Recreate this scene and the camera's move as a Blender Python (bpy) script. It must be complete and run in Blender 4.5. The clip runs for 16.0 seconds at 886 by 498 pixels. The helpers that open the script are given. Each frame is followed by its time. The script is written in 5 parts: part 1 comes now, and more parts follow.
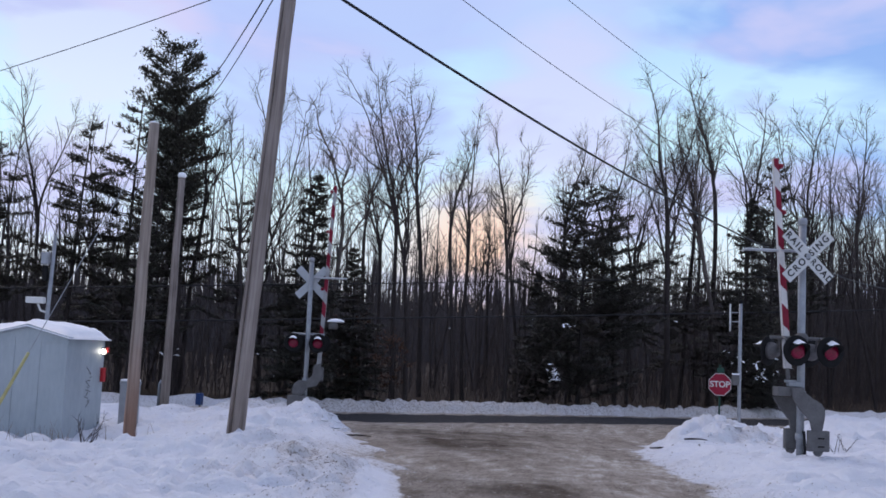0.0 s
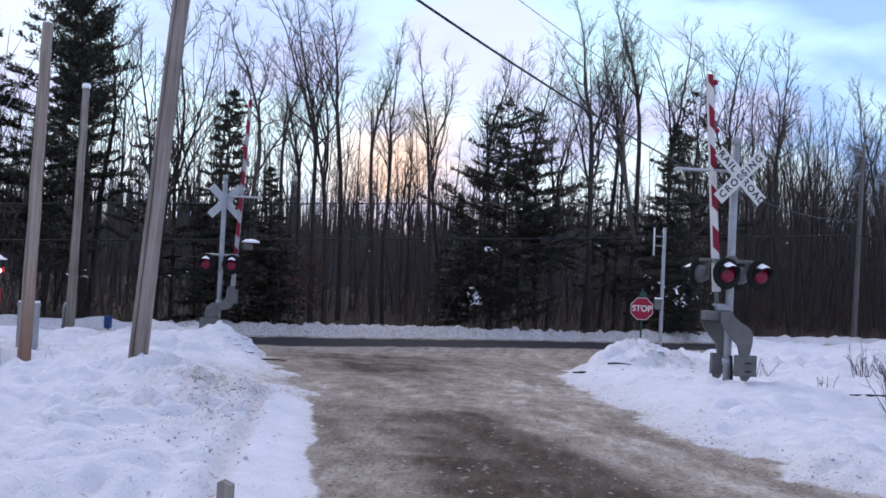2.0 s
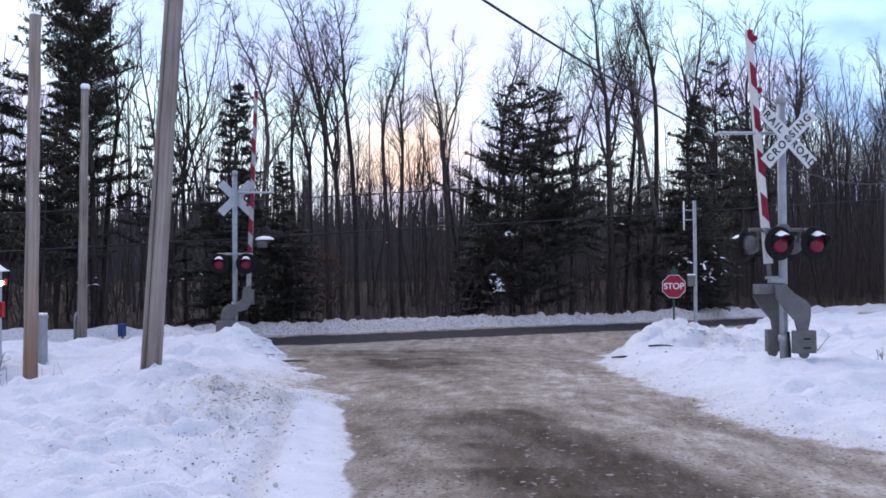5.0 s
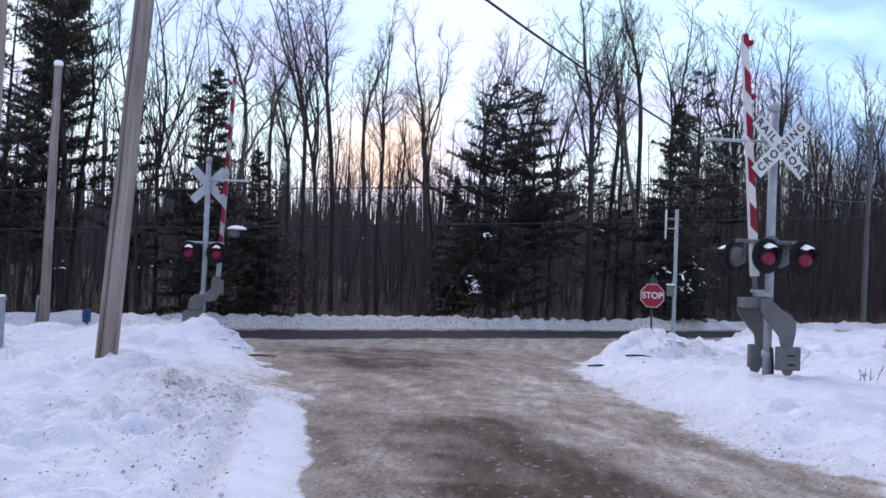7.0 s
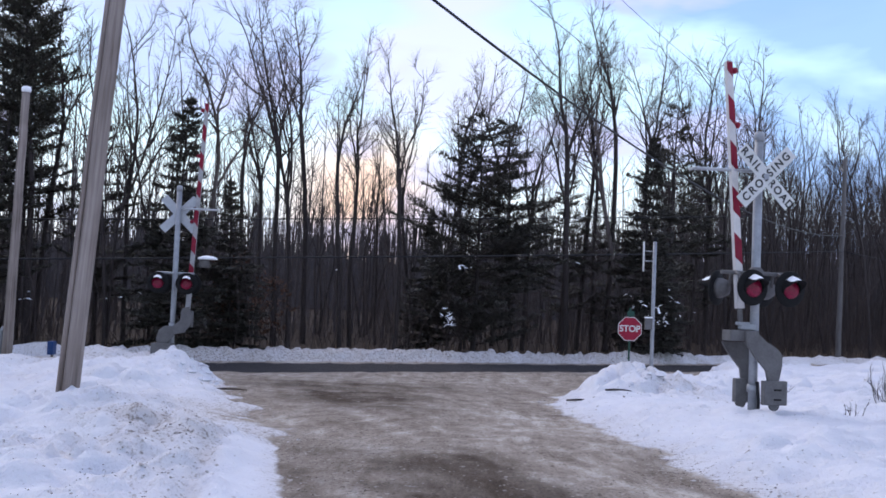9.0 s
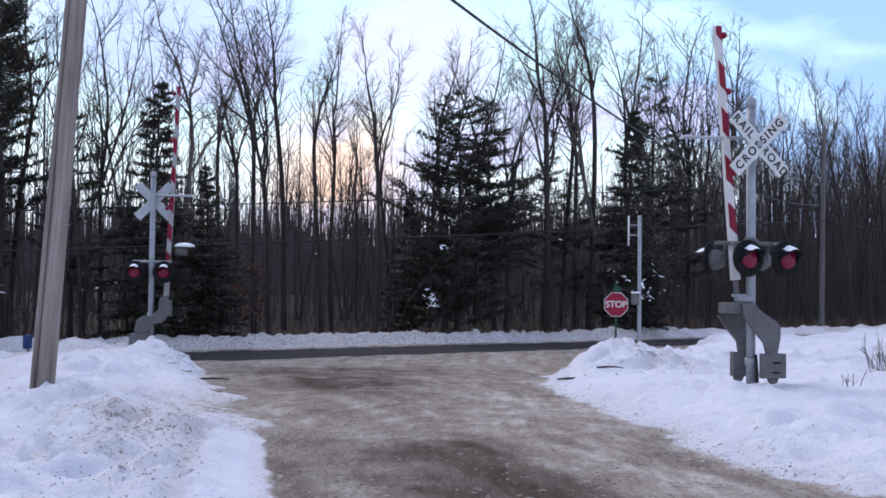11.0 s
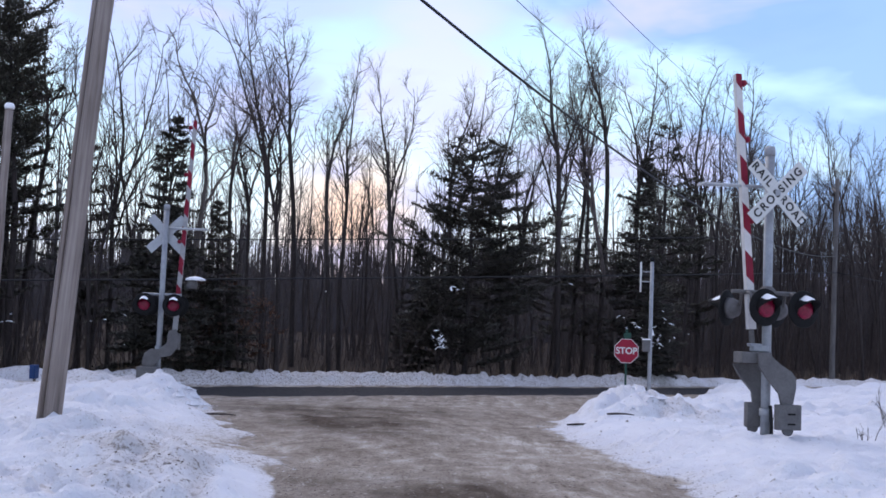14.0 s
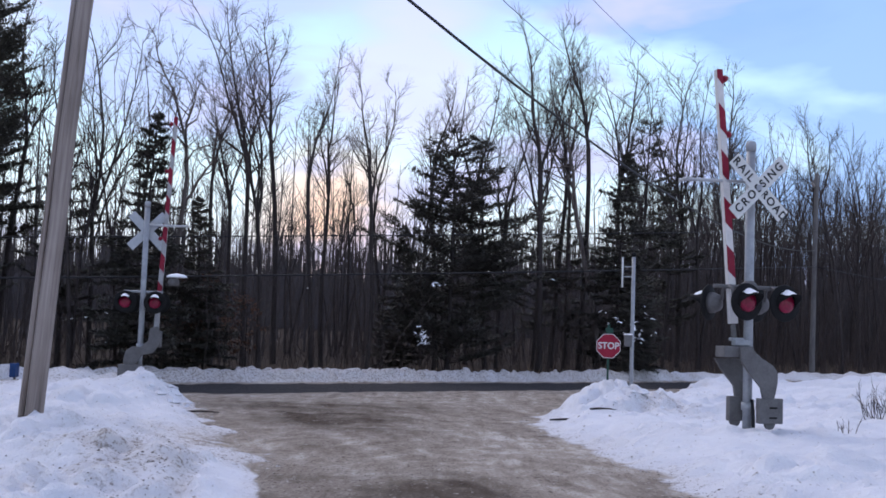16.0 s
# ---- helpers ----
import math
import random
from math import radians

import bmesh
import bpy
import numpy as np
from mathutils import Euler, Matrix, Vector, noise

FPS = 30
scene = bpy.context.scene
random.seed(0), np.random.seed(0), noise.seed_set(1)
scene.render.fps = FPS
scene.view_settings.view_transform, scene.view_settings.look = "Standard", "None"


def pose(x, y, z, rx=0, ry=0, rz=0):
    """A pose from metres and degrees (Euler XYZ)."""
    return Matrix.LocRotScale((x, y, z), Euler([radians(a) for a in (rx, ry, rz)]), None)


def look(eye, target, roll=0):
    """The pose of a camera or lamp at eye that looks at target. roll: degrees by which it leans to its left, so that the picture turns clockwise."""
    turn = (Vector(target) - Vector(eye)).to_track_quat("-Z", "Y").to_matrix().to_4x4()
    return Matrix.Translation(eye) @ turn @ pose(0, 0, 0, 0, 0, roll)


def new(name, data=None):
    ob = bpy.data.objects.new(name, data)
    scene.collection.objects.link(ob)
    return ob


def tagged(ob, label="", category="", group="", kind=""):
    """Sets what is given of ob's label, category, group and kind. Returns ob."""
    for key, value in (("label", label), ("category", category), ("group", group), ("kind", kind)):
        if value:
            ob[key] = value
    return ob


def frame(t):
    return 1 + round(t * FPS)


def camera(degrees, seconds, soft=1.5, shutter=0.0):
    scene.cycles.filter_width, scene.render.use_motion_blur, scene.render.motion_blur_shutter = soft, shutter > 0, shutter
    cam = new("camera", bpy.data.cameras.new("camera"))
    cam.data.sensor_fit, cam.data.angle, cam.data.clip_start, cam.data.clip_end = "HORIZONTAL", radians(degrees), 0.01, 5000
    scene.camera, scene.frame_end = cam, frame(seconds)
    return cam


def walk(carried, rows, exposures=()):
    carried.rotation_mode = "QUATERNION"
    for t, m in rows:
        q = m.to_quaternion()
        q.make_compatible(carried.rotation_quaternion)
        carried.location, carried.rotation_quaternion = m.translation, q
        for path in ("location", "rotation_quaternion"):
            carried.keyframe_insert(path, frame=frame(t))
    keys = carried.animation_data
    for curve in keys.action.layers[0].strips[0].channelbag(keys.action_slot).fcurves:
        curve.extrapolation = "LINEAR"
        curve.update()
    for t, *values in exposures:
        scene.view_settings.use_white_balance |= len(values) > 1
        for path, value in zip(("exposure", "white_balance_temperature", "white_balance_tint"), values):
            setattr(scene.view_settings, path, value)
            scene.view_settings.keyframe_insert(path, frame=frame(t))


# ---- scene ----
cam = camera(44.0, 16.0, 1.65)
PATH = [
    (0, (1.832, -3.945, 1.67), (1.528, -1.978, 1.862), 2.5),
    (0.5, (1.721, -3.664, 1.659), (1.514, -1.681, 1.825), 1.4),
    (1, (1.746, -3.383, 1.631), (1.54, -1.397, 1.743), 1.1),
    (1.5, (1.782, -3.146, 1.627), (1.577, -1.158, 1.696), 2.2),
    (2, (1.721, -2.87, 1.615), (1.564, -0.877, 1.677), 2.8),
    (2.5, (1.615, -2.657, 1.604), (1.537, -0.658, 1.638), -0.2),
    (3, (1.626, -2.357, 1.614), (1.446, -0.366, 1.632), 2.3),
    (3.5, (1.577, -2.152, 1.589), (1.341, -0.166, 1.616), 2.8),
    (3.7, (1.533, -2.079, 1.57), (1.296, -0.093, 1.604), 1.1),
    (5.8, (1.314, -1.165, 1.601), (1.148, 0.827, 1.648), -0.1),
    (6, (1.335, -1.089, 1.585), (1.175, 0.904, 1.634), 1.6),
    (6.5, (1.349, -0.905, 1.583), (1.185, 1.088, 1.631), 2.1),
    (7, (1.301, -0.79, 1.574), (1.162, 1.205, 1.616), 2.2),
    (7.5, (1.172, -0.663, 1.567), (1.118, 1.335, 1.629), 0.6),
    (8, (1.163, -0.557, 1.538), (1.131, 1.441, 1.616), -0.4),
    (8.5, (1.243, -0.384, 1.512), (1.191, 1.613, 1.625), 2.2),
    (9, (1.194, -0.257, 1.529), (1.102, 1.738, 1.634), 2.4),
    (9.5, (1.092, -0.123, 1.536), (1.031, 1.873, 1.651), 0.2),
    (9.7, (1.06, -0.061, 1.526), (1.002, 1.936, 1.621), 0.2),
    (11.8, (1.024, 0.449, 1.517), (0.973, 2.447, 1.587), 0.8),
    (12, (1.005, 0.461, 1.503), (0.946, 2.458, 1.581), 0.3),
    (12.5, (1.008, 0.467, 1.506), (0.95, 2.463, 1.613), 0.4),
    (13, (0.993, 0.441, 1.498), (0.942, 2.436, 1.631), 1.4),
    (13.5, (0.963, 0.436, 1.497), (0.913, 2.43, 1.633), 2.1),
    (14, (0.949, 0.427, 1.501), (0.881, 2.421, 1.648), 2.3),
    (14.5, (0.943, 0.421, 1.508), (0.869, 2.414, 1.662), 1.9),
    (15, (0.94, 0.415, 1.512), (0.858, 2.408, 1.656), 2.1),
    (15.5, (0.942, 0.431, 1.508), (0.885, 2.426, 1.65), 2.3),
    (16, (0.928, 0.43, 1.499), (0.894, 2.425, 1.64), 2.0),
]
EXPOSURES = [(0.0, -0.20), (1.0, -0.04), (2.0, 0.15), (3.0, 0.31), (6.5, 0.33), (8.0, 0.31), (9.0, 0.23), (12.5, 0.27), (14.0, 0.16), (16.0, 0.09)]
walk(cam, [(t, look(eye, target, roll)) for t, eye, target, roll in PATH], EXPOSURES)

# ---------------------------------------------------------------- world and light
world = bpy.data.worlds.new("dusk_sky")
scene.world = world
world.use_nodes = True


def ramp(nt, fac, stops):
    r = nt.nodes.new("ShaderNodeValToRGB")
    els = r.color_ramp.elements
    while len(els) < len(stops):
        els.new(0.5)
    for e, (p, c) in zip(els, stops):
        e.position = p
        e.color = (*c, 1) if len(c) == 3 else c
    if fac is not None:
        nt.links.new(fac, r.inputs[0])
    return r.outputs[0]


def mixc(nt, fac, a, b, mode="MIX"):
    m = nt.nodes.new("ShaderNodeMix")
    m.data_type, m.blend_type = "RGBA", mode
    for sock, v in ((m.inputs[0], fac), (m.inputs[6], a), (m.inputs[7], b)):
        if hasattr(v, "is_linked"):
            nt.links.new(v, sock)
        elif isinstance(v, (int, float)):
            sock.default_value = v
        else:
            sock.default_value = (*v, 1)
    return m.outputs[2]


def math_node(nt, op, a, b=None, clamp=False):
    m = nt.nodes.new("ShaderNodeMath")
    m.operation, m.use_clamp = op, clamp
    for sock, v in zip(m.inputs, (a, b)):
        if v is None:
            continue
        if hasattr(v, "is_linked"):
            nt.links.new(v, sock)
        else:
            sock.default_value = v
    return m.outputs[0]


def noise_node(nt, vec, scale, detail=4, rough=0.55, distort=0.0):
    n = nt.nodes.new("ShaderNodeTexNoise")
    n.inputs["Scale"].default_value = scale
    n.inputs["Detail"].default_value = detail
    n.inputs["Roughness"].default_value = rough
    n.inputs["Distortion"].default_value = distort
    if vec is not None:
        nt.links.new(vec, n.inputs["Vector"])
    return n.outputs["Fac"]


def mapping(nt, vec, scale=(1, 1, 1), loc=(0, 0, 0), rot=(0, 0, 0)):
    m = nt.nodes.new("ShaderNodeMapping")
    m.inputs["Scale"].default_value = scale
    m.inputs["Location"].default_value = loc
    m.inputs["Rotation"].default_value = rot
    nt.links.new(vec, m.inputs["Vector"])
    return m.outputs[0]


def build_world():
    nt = world.node_tree
    nt.nodes.clear()
    tc = nt.nodes.new("ShaderNodeTexCoord")
    way = tc.outputs["Generated"]
    sep = nt.nodes.new("ShaderNodeSeparateXYZ")
    nt.links.new(way, sep.inputs[0])
    z = sep.outputs[2]
    # clear evening sky: pale at the skyline, blue overhead
    clear = ramp(nt, z, [(0.0, (0.60, 0.62, 0.70)), (0.05, (0.74, 0.78, 0.88)), (0.10, (0.74, 0.87, 0.97)), (0.17, (0.64, 0.88, 1.0)), (0.22, (0.58, 0.84, 1.0)), (0.29, (0.44, 0.66, 0.96)), (0.45, (0.44, 0.49, 0.68)), (0.8, (0.42, 0.45, 0.57))])
    # low glow where the sun went down
    glow_dir = nt.nodes.new("ShaderNodeVectorMath")
    glow_dir.operation = "DOT_PRODUCT"
    nt.links.new(way, glow_dir.inputs[0])
    glow_dir.inputs[1].default_value = Vector((-0.115, 0.988, 0.088)).normalized()
    g = math_node(nt, "SUBTRACT", glow_dir.outputs["Value"], 0.9962, True)
    g = math_node(nt, "MULTIPLY", g, 270.0, True)
    clear = mixc(nt, math_node(nt, "MULTIPLY", g, 0.85), clear, (1.0, 0.64, 0.46))
    # stretched clouds, rose below and slate blue above
    flat = mapping(nt, way, (2.6, 2.6, 7.5), (0.35, 0.1, 0.42))
    n = noise_node(nt, flat, 1.5, 5, 0.5, 0.3)
    cover = ramp(nt, n, [(0.46, (0, 0, 0)), (0.56, (1, 1, 1))])
    high = ramp(nt, z, [(0.175, (0, 0, 0)), (0.225, (0.85, 0.85, 0.85)), (0.26, (1, 1, 1))])
    n2 = noise_node(nt, flat, 3.1, 3, 0.5)
    tint = ramp(nt, n2, [(0.42, (0.24, 0.40, 0.84)), (0.54, (0.36, 0.46, 0.86)), (0.68, (0.54, 0.54, 0.84))])
    amount = math_node(nt, "MULTIPLY", math_node(nt, "MULTIPLY", cover, high), 0.85)
    sky = mixc(nt, amount, clear, tint)
    # two soft banks of cloud
    for aim, near_, tone, full in (((0.43, 0.87, 0.27), 0.945, (0.26, 0.43, 0.84), 0.85), ((-0.24, 0.90, 0.335), 0.975, (0.44, 0.52, 0.88), 0.75), ((-0.44, 0.86, 0.25), 0.994, (0.78, 0.64, 0.84), 0.40), ((-0.055, 0.965, 0.262), 0.993, (0.50, 0.58, 0.92), 0.55), ((-0.05, 0.97, 0.235), 0.9955, (0.78, 0.64, 0.84), 0.32)):
        dot = nt.nodes.new("ShaderNodeVectorMath")
        dot.operation = "DOT_PRODUCT"
        nt.links.new(way, dot.inputs[0])
        dot.inputs[1].default_value = Vector(aim).normalized()
        d = math_node(nt, "DIVIDE", math_node(nt, "SUBTRACT", dot.outputs["Value"], near_), 1 - near_, True)
        d = math_node(nt, "ADD", d, math_node(nt, "MULTIPLY", math_node(nt, "SUBTRACT", n, 0.5), 2.6))
        sky = mixc(nt, math_node(nt, "MULTIPLY", ramp(nt, d, [(0.12, (0, 0, 0)), (0.55, (1, 1, 1))]), full), sky, tone)
    nish = nt.nodes.new("ShaderNodeTexSky")
    nish.sky_type = "NISHITA"
    nish.sun_disc = False
    nish.sun_elevation, nish.sun_rotation = radians(43.0), radians(-37)
    bg1 = nt.nodes.new("ShaderNodeBackground")
    bg1.inputs[1].default_value = SKY
    nt.links.new(sky, bg1.inputs[0])
    bg2 = nt.nodes.new("ShaderNodeBackground")
    bg2.inputs[1].default_value = 0.01
    nt.links.new(nish.outputs[0], bg2.inputs[0])
    add = nt.nodes.new("ShaderNodeAddShader")
    nt.links.new(bg1.outputs[0], add.inputs[0])
    nt.links.new(bg2.outputs[0], add.inputs[1])
    out = nt.nodes.new("ShaderNodeOutputWorld")
    nt.links.new(add.outputs[0], out.inputs[0])


SKY = 1.18
build_world()
sun_data = bpy.data.lights.new("afterglow", "SUN")
sun_data.energy, sun_data.angle, sun_data.color = 1.3, radians(35), (1.0, 0.90, 0.86)
sun = new("afterglow", sun_data)
sun.matrix_world = look((-18, 24, 28), (0, 0, 0))

# ---------------------------------------------------------------- materials


def material(name):
    m = bpy.data.materials.new(name)
    m.use_nodes = True
    nt = m.node_tree
    bsdf = nt.nodes["Principled BSDF"]
    return m, nt, bsdf


def bump(nt, bsdf, height, strength=0.3, distance=0.02):
    b = nt.nodes.new("ShaderNodeBump")
    b.inputs["Strength"].default_value = strength
    b.inputs["Distance"].default_value = distance
    nt.links.new(height, b.inputs["Height"])
    nt.links.new(b.outputs[0], bsdf.inputs["Normal"])


def simple(name, c1, c2, scale=6.0, rough=0.6, metal=0.0, stretch=(1, 1, 1), relief=0.15, lo=0.35, hi=0.65, coord="Object"):
    """Two close tones mixed by a coarse and a fine grain, with a light relief."""
    m, nt, bsdf = material(name)
    tc = nt.nodes.new("ShaderNodeTexCoord")
    v = mapping(nt, tc.outputs[coord], stretch)
    a = noise_node(nt, v, scale, 5, 0.6)
    b = noise_node(nt, v, scale * 7, 3, 0.6)
    f = math_node(nt, "ADD", math_node(nt, "MULTIPLY", a, 0.65), math_node(nt, "MULTIPLY", b, 0.35))
    col = ramp(nt, f, [(lo, c1), (hi, c2)])
    nt.links.new(col, bsdf.inputs["Base Color"])
    bsdf.inputs["Roughness"].default_value = rough
    bsdf.inputs["Metallic"].default_value = metal
    bsdf.inputs["Specular IOR Level"].default_value = 0.25
    if relief:
        bump(nt, bsdf, f, relief, 0.01)
    return m


galvanized = simple("galvanized_steel", (0.24, 0.255, 0.28), (0.36, 0.375, 0.40), 5, 0.55, 0.35)
grey_paint = simple("grey_painted_steel", (0.092, 0.088, 0.090), (0.150, 0.145, 0.147), 4, 0.7)
shed_paint = simple("silver_grey_sheet_metal", (0.30, 0.34, 0.37), (0.40, 0.44, 0.47), 1.3, 0.55, 0.2, (1, 1, 0.35))
black_paint = simple("black_painted_steel", (0.005, 0.005, 0.006), (0.012, 0.012, 0.013), 8, 0.8)
black_paint.node_tree.nodes["Principled BSDF"].inputs["Specular IOR Level"].default_value = 0.2
white_sign = simple("white_sign_sheeting", (0.52, 0.53, 0.52), (0.64, 0.64, 0.63), 3, 0.5, 0, (1, 1, 1), 0.05)
sign_back = simple("weathered_sign_back", (0.33, 0.35, 0.38), (0.45, 0.47, 0.50), 4, 0.5, 0.2)
black_ink = simple("black_lettering", (0.015, 0.015, 0.017), (0.04, 0.04, 0.04), 9, 0.6)
stop_red = simple("red_sign_sheeting", (0.225, 0.006, 0.026), (0.30, 0.012, 0.040), 4, 0.45, 0, (1, 1, 1), 0.03)
gate_white = simple("white_gate_paint", (0.50, 0.485, 0.48), (0.64, 0.62, 0.61), 5, 0.55)
gate_red = simple("red_gate_stripe", (0.15, 0.004, 0.020), (0.23, 0.009, 0.032), 6, 0.5)
red_box_paint = simple("red_box_paint", (0.30, 0.012, 0.02), (0.42, 0.025, 0.03), 6, 0.5)
green_sign = simple("green_street_sign", (0.012, 0.045, 0.035), (0.02, 0.07, 0.05), 6, 0.5)
blue_bin = simple("blue_plastic", (0.02, 0.05, 0.16), (0.03, 0.075, 0.22), 6, 0.4)
yellow_guard = simple("yellow_plastic_guard", (0.34, 0.31, 0.13), (0.46, 0.42, 0.20), 6, 0.5)
rubber_black = simple("black_cable_jacket", (0.01, 0.01, 0.012), (0.025, 0.025, 0.03), 8, 0.6)
bark_dark = simple("grey_brown_bark", (0.027, 0.022, 0.022), (0.062, 0.050, 0.048), 2.5, 0.9, 0, (3, 3, 0.6), 0.6)
bark_pale = simple("pale_bark", (0.07, 0.058, 0.055), (0.16, 0.135, 0.125), 2.5, 0.9, 0, (3, 3, 0.6), 0.6)
twig_mat = simple("brown_twigs", (0.045, 0.036, 0.035), (0.095, 0.074, 0.070), 1.2, 0.9, relief=0)
# twig brown lifted and greyed: the haze over the far woods is in this colour
hazed_twigs = simple("haze_toned_twigs", (0.052, 0.045, 0.047), (0.105, 0.091, 0.093), 1.2, 0.9, relief=0)
brush_mat = simple("dark_brown_brush", (0.042, 0.033, 0.032), (0.080, 0.061, 0.057), 1.2, 0.9, relief=0)
weed_mat = simple("dry_tan_weeds", (0.14, 0.10, 0.07), (0.30, 0.22, 0.16), 1.5, 0.9, relief=0)
# distance haze is put into the backdrop's base colour, paler than bark
far_mat = simple("hazy_distant_woods", (0.058, 0.049, 0.051), (0.092, 0.079, 0.082), 0.4, 0.95, relief=0)
cloth_snow = simple("settled_snow", (0.78, 0.79, 0.84), (0.88, 0.89, 0.92), 3, 0.7, relief=0.3)


def needle_material(name, c1, c2):
    m, nt, bsdf = material(name)
    geo = nt.nodes.new("ShaderNodeNewGeometry")
    col = ramp(nt, geo.outputs["Random Per Island"], [(0.0, c1), (1.0, c2)])
    nt.links.new(col, bsdf.inputs["Base Color"])
    bsdf.inputs["Roughness"].default_value = 0.7
    return m


pine_needles = needle_material("dark_pine_needles", (0.036, 0.035, 0.028), (0.092, 0.087, 0.068))
spruce_needles = needle_material("dark_spruce_needles", (0.038, 0.036, 0.031), (0.090, 0.084, 0.070))


def wood_material():
    m, nt, bsdf = material("weathered_pole_wood")
    tc = nt.nodes.new("ShaderNodeTexCoord")
    v = mapping(nt, tc.outputs["Object"], (14, 14, 0.5))
    a = noise_node(nt, v, 1.0, 6, 0.65)
    v2 = mapping(nt, tc.outputs["Object"], (1.2, 1.2, 0.6))
    b = noise_node(nt, v2, 1.2, 3)
    f = math_node(nt, "ADD", math_node(nt, "MULTIPLY", a, 0.7), math_node(nt, "MULTIPLY", b, 0.3))
    col = ramp(nt, f, [(0.32, (0.09, 0.068, 0.056)), (0.49, (0.25, 0.203, 0.172)), (0.67, (0.38, 0.325, 0.288))])
    # reddish foot where the old treatment still shows
    sep = nt.nodes.new("ShaderNodeSeparateXYZ")
    nt.links.new(tc.outputs["Object"], sep.inputs[0])
    h = math_node(nt, "ADD", sep.outputs[2], math_node(nt, "MULTIPLY", math_node(nt, "SUBTRACT", b, 0.5), 1.6))
    foot = ramp(nt, math_node(nt, "DIVIDE", h, 4.0), [(0.16, (1, 1, 1)), (0.52, (0, 0, 0))])
    red = ramp(nt, a, [(0.3, (0.10, 0.045, 0.03)), (0.7, (0.28, 0.14, 0.09))])
    col2 = mixc(nt, math_node(nt, "MULTIPLY", foot, 0.75), col, red)
    nt.links.new(col2, bsdf.inputs["Base Color"])
    bsdf.inputs["Roughness"].default_value = 0.85
    bump(nt, bsdf, a, 0.5, 0.01)
    return m


def grey_wood_material():
    m, nt, bsdf = material("grey_pole_wood")
    tc = nt.nodes.new("ShaderNodeTexCoord")
    v = mapping(nt, tc.outputs["Object"], (16, 16, 0.45))
    a = noise_node(nt, v, 1.0, 6, 0.65)
    b = noise_node(nt, mapping(nt, tc.outputs["Object"], (1, 1, 0.5)), 1.3, 3)
    f = math_node(nt, "ADD", math_node(nt, "MULTIPLY", a, 0.65), math_node(nt, "MULTIPLY", b, 0.35))
    col = ramp(nt, f, [(0.34, (0.085, 0.066, 0.058)), (0.5, (0.235, 0.195, 0.175)), (0.66, (0.36, 0.315, 0.29))])
    nt.links.new(col, bsdf.inputs["Base Color"])
    bsdf.inputs["Roughness"].default_value = 0.85
    bump(nt, bsdf, a, 0.5, 0.01)
    return m


pole_wood = wood_material()
pole_grey = grey_wood_material()


def lens_material():
    m, nt, bsdf = material("red_signal_lens")
    tc = nt.nodes.new("ShaderNodeTexCoord")
    n = noise_node(nt, tc.outputs["Object"], 30, 2)
    col = ramp(nt, n, [(0.3, (0.11, 0.002, 0.018)), (0.7, (0.24, 0.005, 0.038))])
    nt.links.new(col, bsdf.inputs["Base Color"])
    bsdf.inputs["Roughness"].default_value = 0.3
    bsdf.inputs["Specular IOR Level"].default_value = 0.3
    return m


red_lens = lens_material()
clear_lens = simple("grey_signal_lens", (0.28, 0.29, 0.30), (0.40, 0.41, 0.42), 20, 0.3)


def glow_material():
    m, nt, bsdf = material("lit_lamp_bulb")
    bsdf.inputs["Base Color"].default_value = (1, 0.9, 0.75, 1)
    bsdf.inputs["Emission Color"].default_value = (1.0, 0.90, 0.74, 1)
    bsdf.inputs["Emission Strength"].default_value = 14
    return m


lamp_glow = glow_material()


